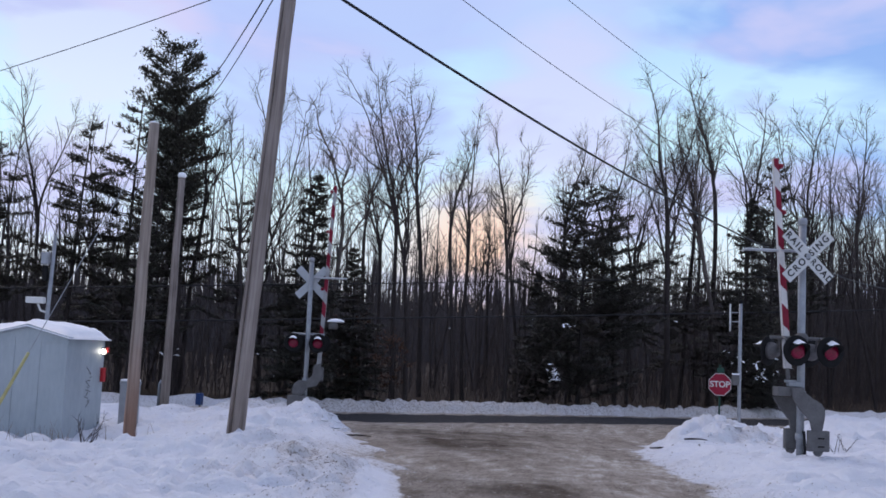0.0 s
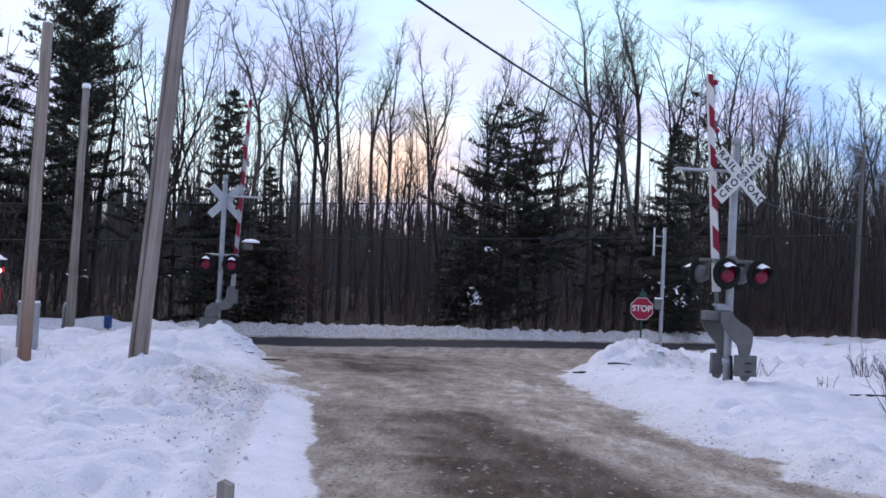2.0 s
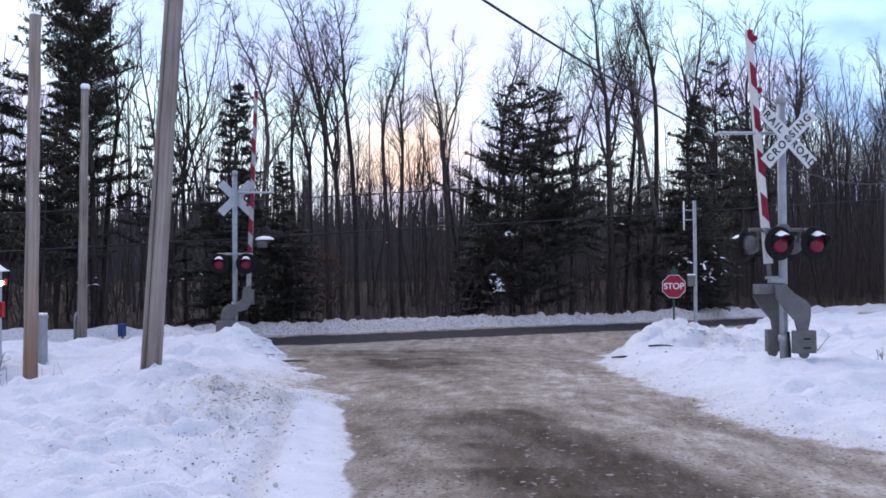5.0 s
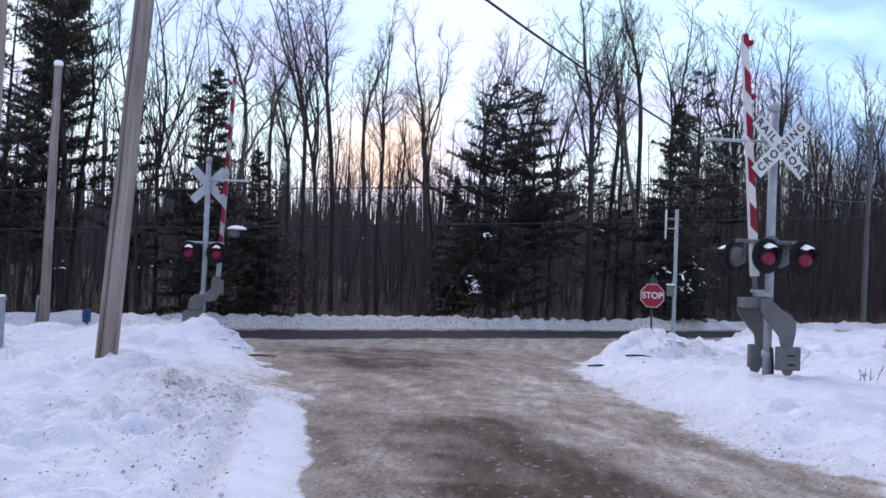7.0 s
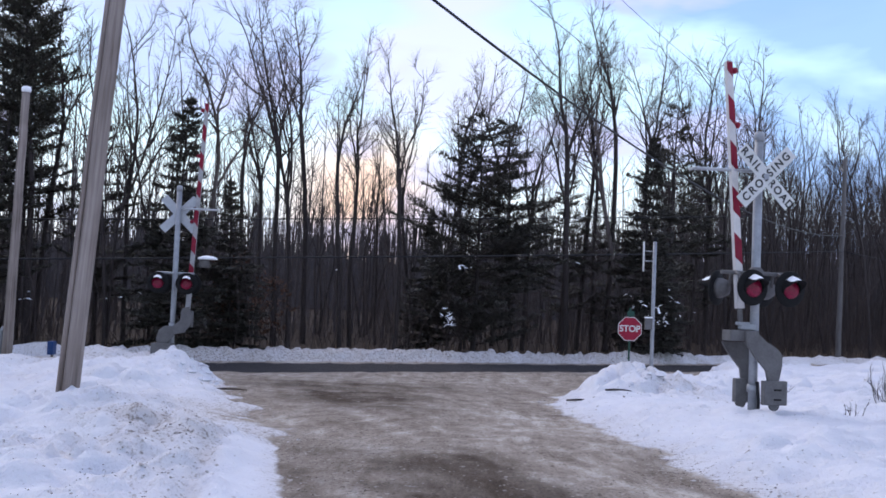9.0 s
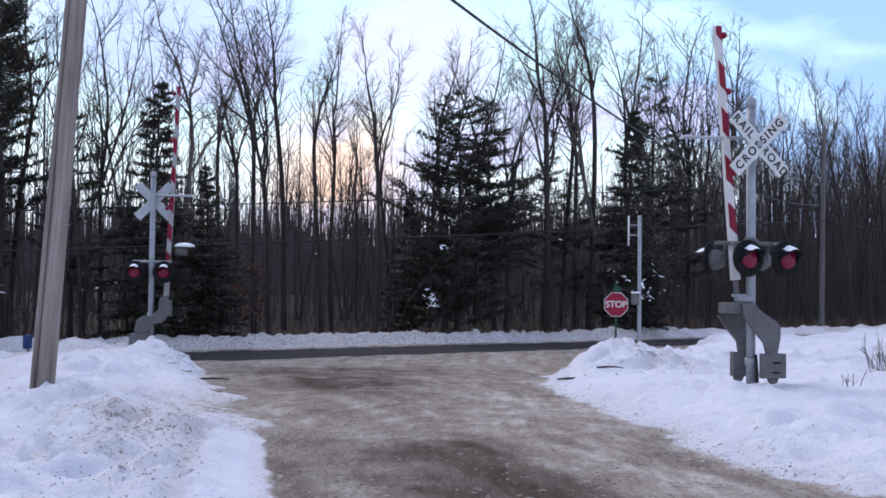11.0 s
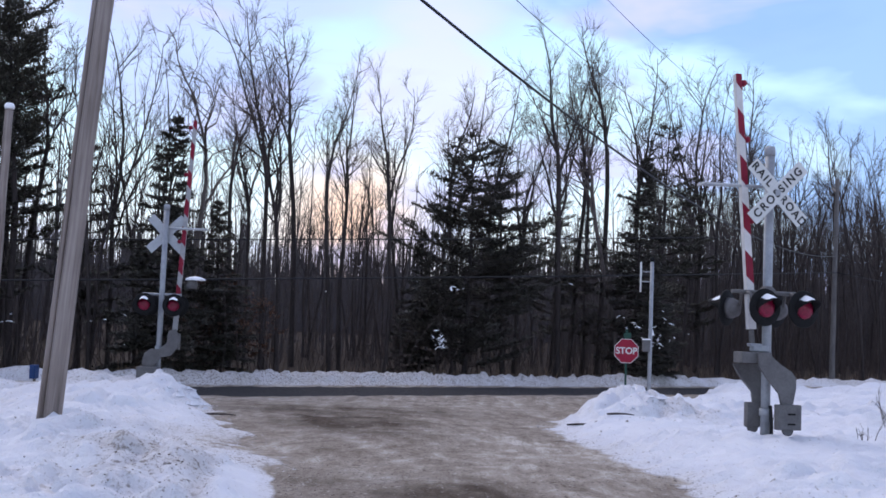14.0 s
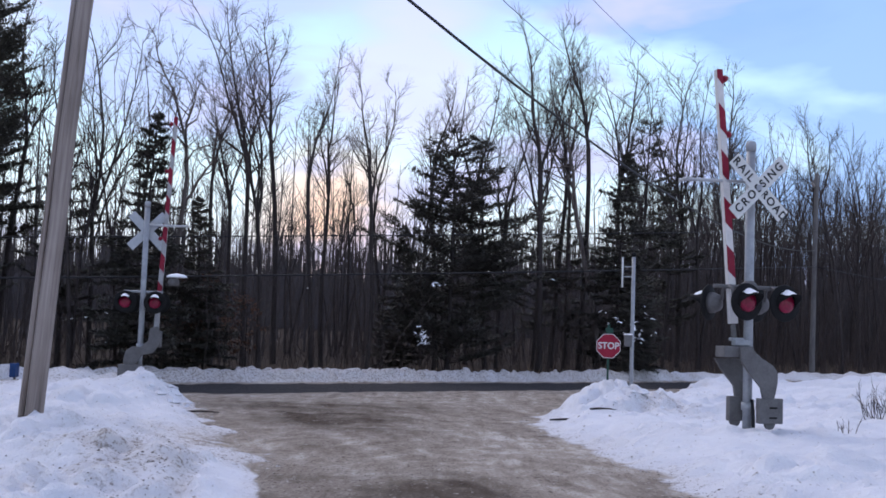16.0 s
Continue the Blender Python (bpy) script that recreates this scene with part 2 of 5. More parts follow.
def ground_material():
    m, nt, bsdf = material("snow_and_dirty_road")
    tc = nt.nodes.new("ShaderNodeTexCoord")
    P = tc.outputs["Object"]

    def attr(n):
        a = nt.nodes.new("ShaderNodeAttribute")
        a.attribute_name = n
        return a.outputs["Fac"]

    road, dark, tar, duff = attr("road"), attr("dark"), attr("tar"), attr("duff")
    fine = noise_node(nt, P, 9, 6, 0.68)
    mid = noise_node(nt, P, 1.7, 5, 0.62)
    grit = noise_node(nt, mapping(nt, P, (1, 0.45, 1)), 38, 3, 0.7)
    along = noise_node(nt, mapping(nt, P, (2.2, 0.55, 1), (0, 0, 0), (0, 0, 0.12)), 1.4, 6, 0.68, 0.5)
    drawn = noise_node(nt, mapping(nt, P, (1, 0.16, 1), (3, 1, 0), (0, 0, 0.14)), 8, 6, 0.72)
    lumps = noise_node(nt, mapping(nt, P, (1, 0.45, 1), (1, 2, 0)), 2.6, 5, 0.66, 0.4)
    # clean snow with thin dirt
    snow = ramp(nt, mid, [(0.3, (0.72, 0.73, 0.79)), (0.7, (0.82, 0.83, 0.875))])
    speck = ramp(nt, math_node(nt, "MULTIPLY", grit, fine), [(0.285, (0, 0, 0)), (0.33, (1, 1, 1))])
    dirt_amt = attr("grime")
    snow = mixc(nt, math_node(nt, "MULTIPLY", speck, math_node(nt, "MULTIPLY", dirt_amt, 0.8)), snow, (0.22, 0.18, 0.15))
    smear = math_node(nt, "MULTIPLY", dirt_amt, math_node(nt, "MULTIPLY", math_node(nt, "ADD", mid, 0.1), 0.85), True)
    snow = mixc(nt, smear, snow, (0.43, 0.375, 0.325))
    spot = noise_node(nt, mapping(nt, P, (1, 0.8, 1), (2, 8, 0)), 15, 4, 0.62)
    spot = math_node(nt, "ADD", spot, math_node(nt, "MULTIPLY", dirt_amt, 0.13))
    snow = mixc(nt, math_node(nt, "MULTIPLY", ramp(nt, spot, [(0.655, (0, 0, 0)), (0.72, (1, 1, 1))]), 0.72), snow, (0.20, 0.165, 0.135))
    # packed, sanded snow
    f = math_node(nt, "ADD", math_node(nt, "MULTIPLY", lumps, 0.62), math_node(nt, "MULTIPLY", drawn, 0.38))
    g = math_node(nt, "ADD", f, math_node(nt, "MULTIPLY", attr("streak"), 0.085))
    g = math_node(nt, "ADD", g, math_node(nt, "MULTIPLY", math_node(nt, "SUBTRACT", grit, 0.5), 0.30))
    g = math_node(nt, "ADD", g, math_node(nt, "MULTIPLY", attr("ice"), 0.055))
    packed = ramp(nt, g, [(0.34, (0.17, 0.138, 0.110)), (0.46, (0.275, 0.232, 0.192)), (0.57, (0.375, 0.325, 0.275)), (0.72, (0.58, 0.535, 0.485))])
    mud = ramp(nt, math_node(nt, "ADD", math_node(nt, "MULTIPLY", drawn, 0.6), math_node(nt, "MULTIPLY", grit, 0.4)), [(0.36, (0.047, 0.034, 0.025)), (0.52, (0.088, 0.066, 0.049)), (0.68, (0.155, 0.124, 0.098))])
    dk = math_node(nt, "MULTIPLY", dark, math_node(nt, "ADD", 0.50, math_node(nt, "ADD", math_node(nt, "MULTIPLY", lumps, 1.0), math_node(nt, "MULTIPLY", attr("streak"), -0.25))), True)
    packed = mixc(nt, dk, packed, mud)
    # dark crumbs of sand and pale flecks of ice
    crumbs = noise_node(nt, mapping(nt, P, (1, 0.7, 1), (5, 3, 0)), 21, 2, 0.5)
    patch = noise_node(nt, P, 1.1, 3, 0.6)
    thick = math_node(nt, "ADD", crumbs, math_node(nt, "MULTIPLY", math_node(nt, "SUBTRACT", patch, 0.5), 0.22))
    packed = mixc(nt, math_node(nt, "MULTIPLY", ramp(nt, thick, [(0.60, (0, 0, 0)), (0.66, (1, 1, 1))]), 0.62), packed, (0.062, 0.048, 0.038))
    flecks = noise_node(nt, mapping(nt, P, (1, 0.6, 1), (9, 7, 0)), 13, 3, 0.6)
    packed = mixc(nt, math_node(nt, "MULTIPLY", ramp(nt, flecks, [(0.62, (0, 0, 0)), (0.70, (1, 1, 1))]), 0.45), packed, (0.66, 0.63, 0.60))
    tarcol = ramp(nt, fine, [(0.3, (0.030, 0.029, 0.032)), (0.7, (0.072, 0.068, 0.070))])
    edge = math_node(nt, "ADD", road, math_node(nt, "MULTIPLY", math_node(nt, "SUBTRACT", f, 0.5), 1.3))
    road_f = ramp(nt, edge, [(0.38, (0, 0, 0)), (0.60, (1, 1, 1))])
    col = mixc(nt, road_f, snow, packed)
    tar_f = ramp(nt, math_node(nt, "ADD", math_node(nt, "ADD", tar, 0.12), math_node(nt, "MULTIPLY", math_node(nt, "SUBTRACT", along, 0.5), 0.9)), [(0.42, (0, 0, 0)), (0.60, (1, 1, 1))])
    col = mixc(nt, tar_f, col, tarcol)
    leaf = ramp(nt, math_node(nt, "ADD", math_node(nt, "MULTIPLY", mid, 0.5), math_node(nt, "MULTIPLY", fine, 0.5)), [(0.35, (0.030, 0.023, 0.019)), (0.60, (0.060, 0.045, 0.036)), (0.78, (0.16, 0.14, 0.135))])
    col = mixc(nt, duff, col, leaf)
    nt.links.new(col, bsdf.inputs["Base Color"])
    bsdf.inputs["Roughness"].default_value = 0.9
    bsdf.inputs["Specular IOR Level"].default_value = 0.08
    h = math_node(nt, "ADD", math_node(nt, "MULTIPLY", fine, 0.7), math_node(nt, "MULTIPLY", grit, 0.3))
    bump(nt, bsdf, h, 0.85, 0.10)
    return m


ground_mat = ground_material()

# ---------------------------------------------------------------- mesh helpers


def mesh_object(name, bm, mat):
    me = bpy.data.meshes.new(name)
    bm.to_mesh(me)
    bm.free()
    me.materials.append(mat)
    return new(name, me)


def part(name, bm, mat, parent, label=""):
    ob = mesh_object(name, bm, mat)
    ob.parent = parent
    return tagged(ob, label=label)


def thing(name, m, label, category, group=""):
    ob = new(name)
    ob.empty_display_size = 0.2
    ob.matrix_world = m
    return tagged(ob, label, category, group)


def smooth(bm, angle=35):
    for f in bm.faces:
        f.smooth = True
    for e in bm.edges:
        if len(e.link_faces) == 2 and e.calc_face_angle(0) > radians(angle):
            e.smooth = False
    return bm


def box(sx, sy, sz, at=(0, 0, 0), bevel=0.0, m=None, bm=None):
    bm = bm or bmesh.new()
    r = bmesh.ops.create_cube(bm, size=1)
    vs = r["verts"]
    bmesh.ops.scale(bm, vec=(sx, sy, sz), verts=vs)
    if bevel:
        es = list({e for v in vs for e in v.link_edges})
        out = bmesh.ops.bevel(bm, geom=es, offset=bevel, segments=2, affect="EDGES", profile=0.5)
        vs = list({v for f in out["faces"] for v in f.verts} | {v for v in vs if v.is_valid})
    mm = Matrix.Translation(at) @ (m or Matrix())
    bmesh.ops.transform(bm, matrix=mm, verts=vs)
    return bm


def tube(points, radii, sides=10, bm=None, caps=True):
    """A tapered tube along points."""
    bm = bm or bmesh.new()
    pts = [Vector(p) for p in points]
    if isinstance(radii, (int, float)):
        radii = [radii] * len(pts)
    rings = []
    side = None
    for i, p in enumerate(pts):
        d = (pts[min(i + 1, len(pts) - 1)] - pts[max(i - 1, 0)]).normalized()
        if side is None:
            side = d.orthogonal().normalized()
        side = (side - d * side.dot(d)).normalized()
        up = d.cross(side)
        rings.append([bm.verts.new(p + radii[i] * (math.cos(a) * side + math.sin(a) * up)) for a in (2 * math.pi * k / sides for k in range(sides))])
    for a, b in zip(rings, rings[1:]):
        for k in range(sides):
            f = bm.faces.new((a[k], a[(k + 1) % sides], b[(k + 1) % sides], b[k]))
            f.smooth = True
    if caps:
        bm.faces.new(rings[0][::-1])
        bm.faces.new(rings[-1])
    return bm


def lathe(profile, sides=24, m=None, bm=None):
    """A body of revolution about z from (radius, height) pairs."""
    bm = bm or bmesh.new()
    rings = []
    for r, z in profile:
        rings.append([bm.verts.new((m or Matrix()) @ Vector((r * math.cos(2 * math.pi * k / sides), r * math.sin(2 * math.pi * k / sides), z))) for k in range(sides)])
    for a, b in zip(rings, rings[1:]):
        for k in range(sides):
            f = bm.faces.new((a[k], a[(k + 1) % sides], b[(k + 1) % sides], b[k]))
            f.smooth = True
    bm.faces.new(rings[0][::-1])
    bm.faces.new(rings[-1])
    return bm


def plate(outline, thick, m=None, bm=None, bevel=0.0):
    """A flat plate in the xz plane, of a thickness along y."""
    bm = bm or bmesh.new()
    front = [bm.verts.new((x, -thick / 2, z)) for x, z in outline]
    back = [bm.verts.new((x, thick / 2, z)) for x, z in outline]
    n = len(outline)
    bm.faces.new(front)
    bm.faces.new(back[::-1])
    for k in range(n):
        bm.faces.new((front[(k + 1) % n], front[k], back[k], back[(k + 1) % n]))
    if m:
        bmesh.ops.transform(bm, matrix=m, verts=front + back)
    bmesh.ops.recalc_face_normals(bm, faces=bm.faces)
    return bm


def lettering(name, text, size, mat, parent, m, spacing=1.0, thick=0.004):
    cu = bpy.data.curves.new(name, "FONT")
    cu.body, cu.size, cu.align_x, cu.align_y, cu.extrude = text, size, "CENTER", "CENTER", thick
    cu.space_character = spacing
    cu.offset = size * 0.022
    tmp = new(name, cu)
    bpy.context.view_layer.update()
    me = bpy.data.meshes.new_from_object(tmp.evaluated_get(bpy.context.evaluated_depsgraph_get()))
    bpy.data.objects.remove(tmp)
    me.materials.clear()
    me.materials.append(mat)
    ob = new(name, me)
    ob.parent = parent
    ob.matrix_local = m
    return ob


# ---------------------------------------------------------------- ground
LATTICE = {}


def value_noise(x, y, scale, seed):
    """Smooth lattice noise in -1..1."""
    if seed not in LATTICE:
        LATTICE[seed] = np.random.default_rng(seed).uniform(-1, 1, (256, 256))
    g = LATTICE[seed]
    u, v = x / scale, y / scale
    i, j = np.floor(u).astype(int), np.floor(v).astype(int)
    fu, fv = u - i, v - j
    fu, fv = fu * fu * (3 - 2 * fu), fv * fv * (3 - 2 * fv)
    a, b = g[i % 256, j % 256], g[(i + 1) % 256, j % 256]
    c, d = g[i % 256, (j + 1) % 256], g[(i + 1) % 256, (j + 1) % 256]
    return (a * (1 - fu) + b * fu) * (1 - fv) + (c * (1 - fu) + d * fu) * fv


def step(a, b, x):
    t = np.clip((x - a) / (b - a), 0, 1)
    return t * t * (3 - 2 * t)


def road_level(y):
    return np.interp(y, [-12, 5, 25, 33], [0.05, 0.0, -0.50, -0.70])


def left_edge(y):
    return np.interp(y, [-30, -4, 2, 5.2, 7.2, 9.1, 11.3, 13.4, 16, 17.9, 19.5, 21, 24.4, 28, 33.6], [0.2, 0.2, 0.6, 0.25, -0.18, -0.53, -0.97, -1.30, -1.85, -2.45, -3.2, -3.75, -4.6, -5.8, -8.6])


def right_edge(y):
    return np.interp(y, [-30, 0, 5, 7.2, 8.7, 10.9, 15.8, 20.3, 24, 27, 30, 34, 38], [9, 6.2, 5.05, 4.45, 4.0, 3.5, 2.98, 2.5, 2.4, 2.8, 3.7, 5.2, 9.0])


def hump(x, y, cx, cy, rx, ry, turn=0.0):
    c, s = math.cos(turn), math.sin(turn)
    u, v = ((x - cx) * c + (y - cy) * s) / rx, (-(x - cx) * s + (y - cy) * c) / ry
    return np.exp(-(u * u + v * v))


def ground_fields(x, y):
    base = road_level(y)
    # distance into the banks, and past the cross road
    dl, dr = left_edge(y) - x, x - right_edge(y)
    rag = 0.28 * value_noise(x, y, 1.1, 21) + 0.20 * value_noise(x, y, 0.45, 22) + 0.08 * value_noise(x, y, 0.2, 23)
    rag = rag * np.where(x < 1.0, 0.35 + 0.65 * step(12, 15, y), 0.75)
    dl, dr = dl + rag, dr + rag
    off = np.maximum(dl, dr)
    near = (y - (36.6 + 0.78 * x)) / 1.27
    far = (y - (42.4 + 0.76 * x)) / 1.256
    cross = step(-2.2, -0.2, near)
    bank = step(0.0, 0.7, off) * (1 - cross)
    n1, n2 = value_noise(x, y, 1.9, 1), value_noise(x, y, 0.75, 2)
    n3, n4 = value_noise(x, y, 0.33, 3), value_noise(x, y, 5.0, 4)
    apron = hump(x, y, -2.7, 15.9, 0.95, 2.3, 0.27)
    left = step(0, 0.9 + 0.6 * step(19, 23, y), dl) * (1 - cross) * (1 - 0.7 * apron)
    right = step(0, 1.4, dr) * (1 - cross)
    snow = left * (0.06 + 0.09 * step(9, 14, y)) + right * 0.16
    # ploughed ridges beside the road
    snow += left * (0.20 * np.exp(-((dl - 2.6) / 1.5) ** 2) * step(9, 14, y) + 0.05 * n4)
    snow += 0.50 * hump(x, y, -6.5, 27.3, 0.75, 1.3, 0.35) * step(0, 1.2, dl) + 0.06 * hump(x, y, -4.4, 21.5, 1.6, 2.6, 0.3) * step(0, 0.9, dl)
    snow += 0.05 * hump(x, y, -7.3, 28.6, 1.3, 1.2) + 0.36 * hump(x, y, -6.3, 26.2, 0.9, 1.1, 0.3) * step(0, 1.5, dl) + 0.14 * hump(x, y, -5.3, 24.6, 0.8, 0.9, 0.3) * step(0, 1.2, dl)
    snow += 0.05 * hump(x, y, -4.2, 14.6, 1.5, 2.0) + 0.10 * hump(x, y, -2.6, 11.0, 1.5, 2.2) * step(0, 1.0, dl)
    snow += 0.38 * hump(x, y, -9.6, 28.6, 1.7, 1.0)
    snow -= 0.50 * hump(x, y, -9.2, 17.0, 2.6, 3.0) + 0.16 * hump(x, y, -7.2, 15.4, 0.9, 1.2)
    snow += 0.36 * hump(x, y, 5.3, 27.2, 1.4, 2.2, -0.2) * step(0, 0.8, dr) + 0.24 * hump(x, y, 4.6, 26.8, 1.05, 1.4) * step(0, 0.6, dr) + 0.38 * hump(x, y, 7.8, 29.0, 2.4, 1.8)
    snow += right * (0.10 * np.exp(-((dr - 1.5) / 0.9) ** 2) + 0.10 * hump(x, y, 5.4, 17.5, 2.2, 2.4))
    snow += right * 0.36 * step(20, 30, y) * step(7, 10, x) * (0.7 + 0.8 * n1)
    patchy = step(-0.25, 0.45, value_noise(x, y, 2.6, 35))
    lump = np.where(dl > 0, 0.35 + (0.55 + 0.55 * patchy) * step(0.8, 1.8, dl), 0.45 + 0.45 * patchy + 0.4 * step(21, 25, y))
    rough = bank * lump * (0.05 * n1 + 0.05 * n2 + 0.15 * (np.abs(value_noise(x + 0.4 * n2, y + 0.4 * n1, 0.95, 31)) - 0.33) + 0.15 * (np.abs(value_noise(x + 0.2 * n2, y + 0.2 * n3, 0.42, 32)) - 0.33) + 0.13 * (np.abs(value_noise(x, y, 0.23, 33)) - 0.3))
    rough += bank * (0.12 * value_noise(x, y, 3.1, 36) + 0.05 * value_noise(x, y, 1.3, 37) + 0.02 * n3) * step(0.9, 2.2, off)
    # crumbled lumps beside the road and on the faces of the two heaps
    crumb = np.maximum(value_noise(x, y, 0.26, 9), 0) ** 2
    face = hump(x, y, -5.0, 25.2, 1.3, 1.6, 0.4) + hump(x, y, -1.9, 11.0, 0.8, 3.4, 0.2) + 0.8 * hump(x, y, 4.6, 25.6, 1.4, 1.2) + 0.5 * np.exp(-((dr - 0.4) / 0.35) ** 2)
    rough += bank * 0.16 * crumb * np.clip(face, 0, 1)
    rough *= 1 - 0.6 * apron
    # a wheel groove beside the smooth strip
    by_road = step(13.2, 12.2, y) * step(3, 5, y)
    groove = np.exp(-((dl - rag - 0.74 + 0.04 * n2) / 0.10) ** 2) * by_road
    rough -= 0.07 * groove
    rough += 0.035 * np.exp(-((dl - rag - 0.93) / 0.12) ** 2) * by_road
    # ridge of ploughed snow along the far side of the cross road
    ridge = np.exp(-((far - 1.25) / 0.62) ** 2) * (0.19 + 0.06 * value_noise(x, y, 1.7, 51) + 0.15 * np.abs(value_noise(x + 0.6 * n2, y + 0.5 * n1, 0.55, 52)) + 0.20 * np.abs(value_noise(x + 0.3 * n3, y, 0.3, 14))) + 0.16 * step(0.3, 1.6, far)
    nearridge = 0.30 * np.exp(-((near + 1.0) / 0.9) ** 2) * step(0.8, 3.0, off)
    z = base + snow * (1 - step(-1.8, 0.0, near)) + rough + ridge + nearridge * (1 + 0.4 * n2)
    # ruts and crust on the travelled part
    track = (1 - bank) * (1 - step(0, 1.5, far))
    z += track * (0.016 * n2 + 0.010 * n3)
    # a rise under the woods
    z += 0.010 * np.maximum(far - 3, 0)
    road = 1 - np.maximum(step(-0.25, 0.55, off) * (1 - step(-1.6, -0.4, near)), step(0.15, 0.75, far))
    # the worn brown patch, the far dark one, and the pale wheel tracks that sweep to the side
    worn_l = np.interp(y, [0, 4, 7.4, 9.4, 11.2, 12.5, 14], [1.4, 1.0, 0.62, 0.38, 0.15, 0.3, 0.5])
    worn_r = np.interp(y, [0, 5, 7.9, 9.6, 11.1, 12.6, 14], [5.0, 3.6, 2.65, 2.22, 1.74, 1.24, 0.9])
    wob = 0.30 * n2 + 0.22 * n3 + 0.2 * n1
    worn = step(-0.5, 0.6, x - worn_l + wob) * (1 - step(-0.5, 0.35, x - worn_r + 0.6 * wob)) * (1 - step(12.2, 15.0, y + 1.6 * n2 + 0.8 * n3))
    k = 1.15 * worn * (0.85 + 0.20 * n2)
    k = np.maximum(k, 1.4 * hump(x, y, -1.6, 22.8, 1.45, 3.4, 0.24) * (0.85 + 0.4 * n2 + 0.3 * n3))
    k = np.maximum(k, 1.0 * hump(x, y, -2.2, 27.5, 3.2, 2.2, 0.4) * (0.8 + 0.5 * n2))
    k = np.maximum(k, 0.30 * hump(x, y, -0.75, 12.6, 0.35, 1.0, 0.2))
    verge = right_edge(y) - x
    k = np.maximum(k, 0.42 * np.exp(-((verge - 0.25 + 0.1 * n3) / 0.16) ** 2) * step(16, 11, y))
    gritty = (1 - step(-0.3, 0.3, x - worn_l)) * step(15, 12, y)
    k = np.maximum(k, gritty * (0.26 + 0.16 * n2 + 0.12 * n3))
    dark = np.clip(k, 0, 1) * road
    tar = np.clip(np.minimum(step(0.2, 1.5, near), step(0.5, -0.15, far)), 0, 1)
    duff = step(2.0, 3.0, far)
    across = np.where(y < 15, x - worn_r, x - np.interp(y, [15, 20, 24, 30], [0.6, -0.9, -1.9, -3.2]))
    along_ = y + 0.3 * x
    streak = 0.6 * value_noise(across, along_ * 0.07, 0.22, 41) + 0.4 * value_noise(across, along_ * 0.12, 0.5, 42)
    pale = step(0.0, 0.5, x - worn_r) * step(24, 17, y)
    for at_, wide in ((0.22, 0.06), (0.75, 0.10), (1.15, 0.07)):
        streak += 0.95 * pale * np.exp(-((x - worn_r - at_ - 0.03 * n2) / wide) ** 2) * (0.7 + 0.4 * n3)
    strip = np.exp(-((dl - rag - 0.40) / 0.30) ** 2) * by_road * step(-0.1, 0.1, dl - 0.4 * rag)
    strip = np.clip(1.25 * strip, 0, 1)
    road = np.clip(road - 0.9 * strip + 0.30 * apron * (dl > 0) * (1 + n3), 0, 1)
    ice = np.maximum(value_noise(x, y * 0.75, 0.9, 43), 0) * 0.9 + 0.6 * np.maximum(value_noise(x, y, 0.4, 44), 0) + 0.55 * pale * (0.8 + 0.4 * n2) + 1.5 * np.maximum(value_noise(x, y * 0.6, 0.55, 45) - 0.35, 0) * step(12.5, 14, y)
    grime = 0.55 * np.exp(-(np.maximum(off, 0) / 0.55) ** 2) + np.exp(-((far - 0.9) / 1.3) ** 2) * (0.60 + 0.40 * n2) + 0.55 * hump(x, y, -9.0, 27.5, 2.2, 1.6) + 0.5 * hump(x, y, 5.6, 26.0, 1.2, 1.4) * (0.8 + n3) + 0.05 * bank
    grime += 0.62 * hump(x, y, -2.3, 11.6, 0.9, 3.0, 0.2) * np.clip(0.7 + 1.1 * n2 + 0.8 * n3, 0, 1.4) * (dl > 0) + 0.95 * apron * (0.8 + 0.4 * n2) + 0.40 * hump(x, y, -4.9, 25.0, 1.0, 1.0, 0.4)
    grime += bank * 0.30 * np.maximum(value_noise(x, y, 0.7, 46) - 0.45, 0) * step(0.5, 1.5, dl) + 0.55 * groove
    grime = np.clip(grime, 0, 1) * (1 - 0.95 * strip)
    return z, road, dark, tar, duff, grime, streak, ice


def height(x, y):
    return float(ground_fields(np.array([float(x)]), np.array([float(y)]))[0][0])


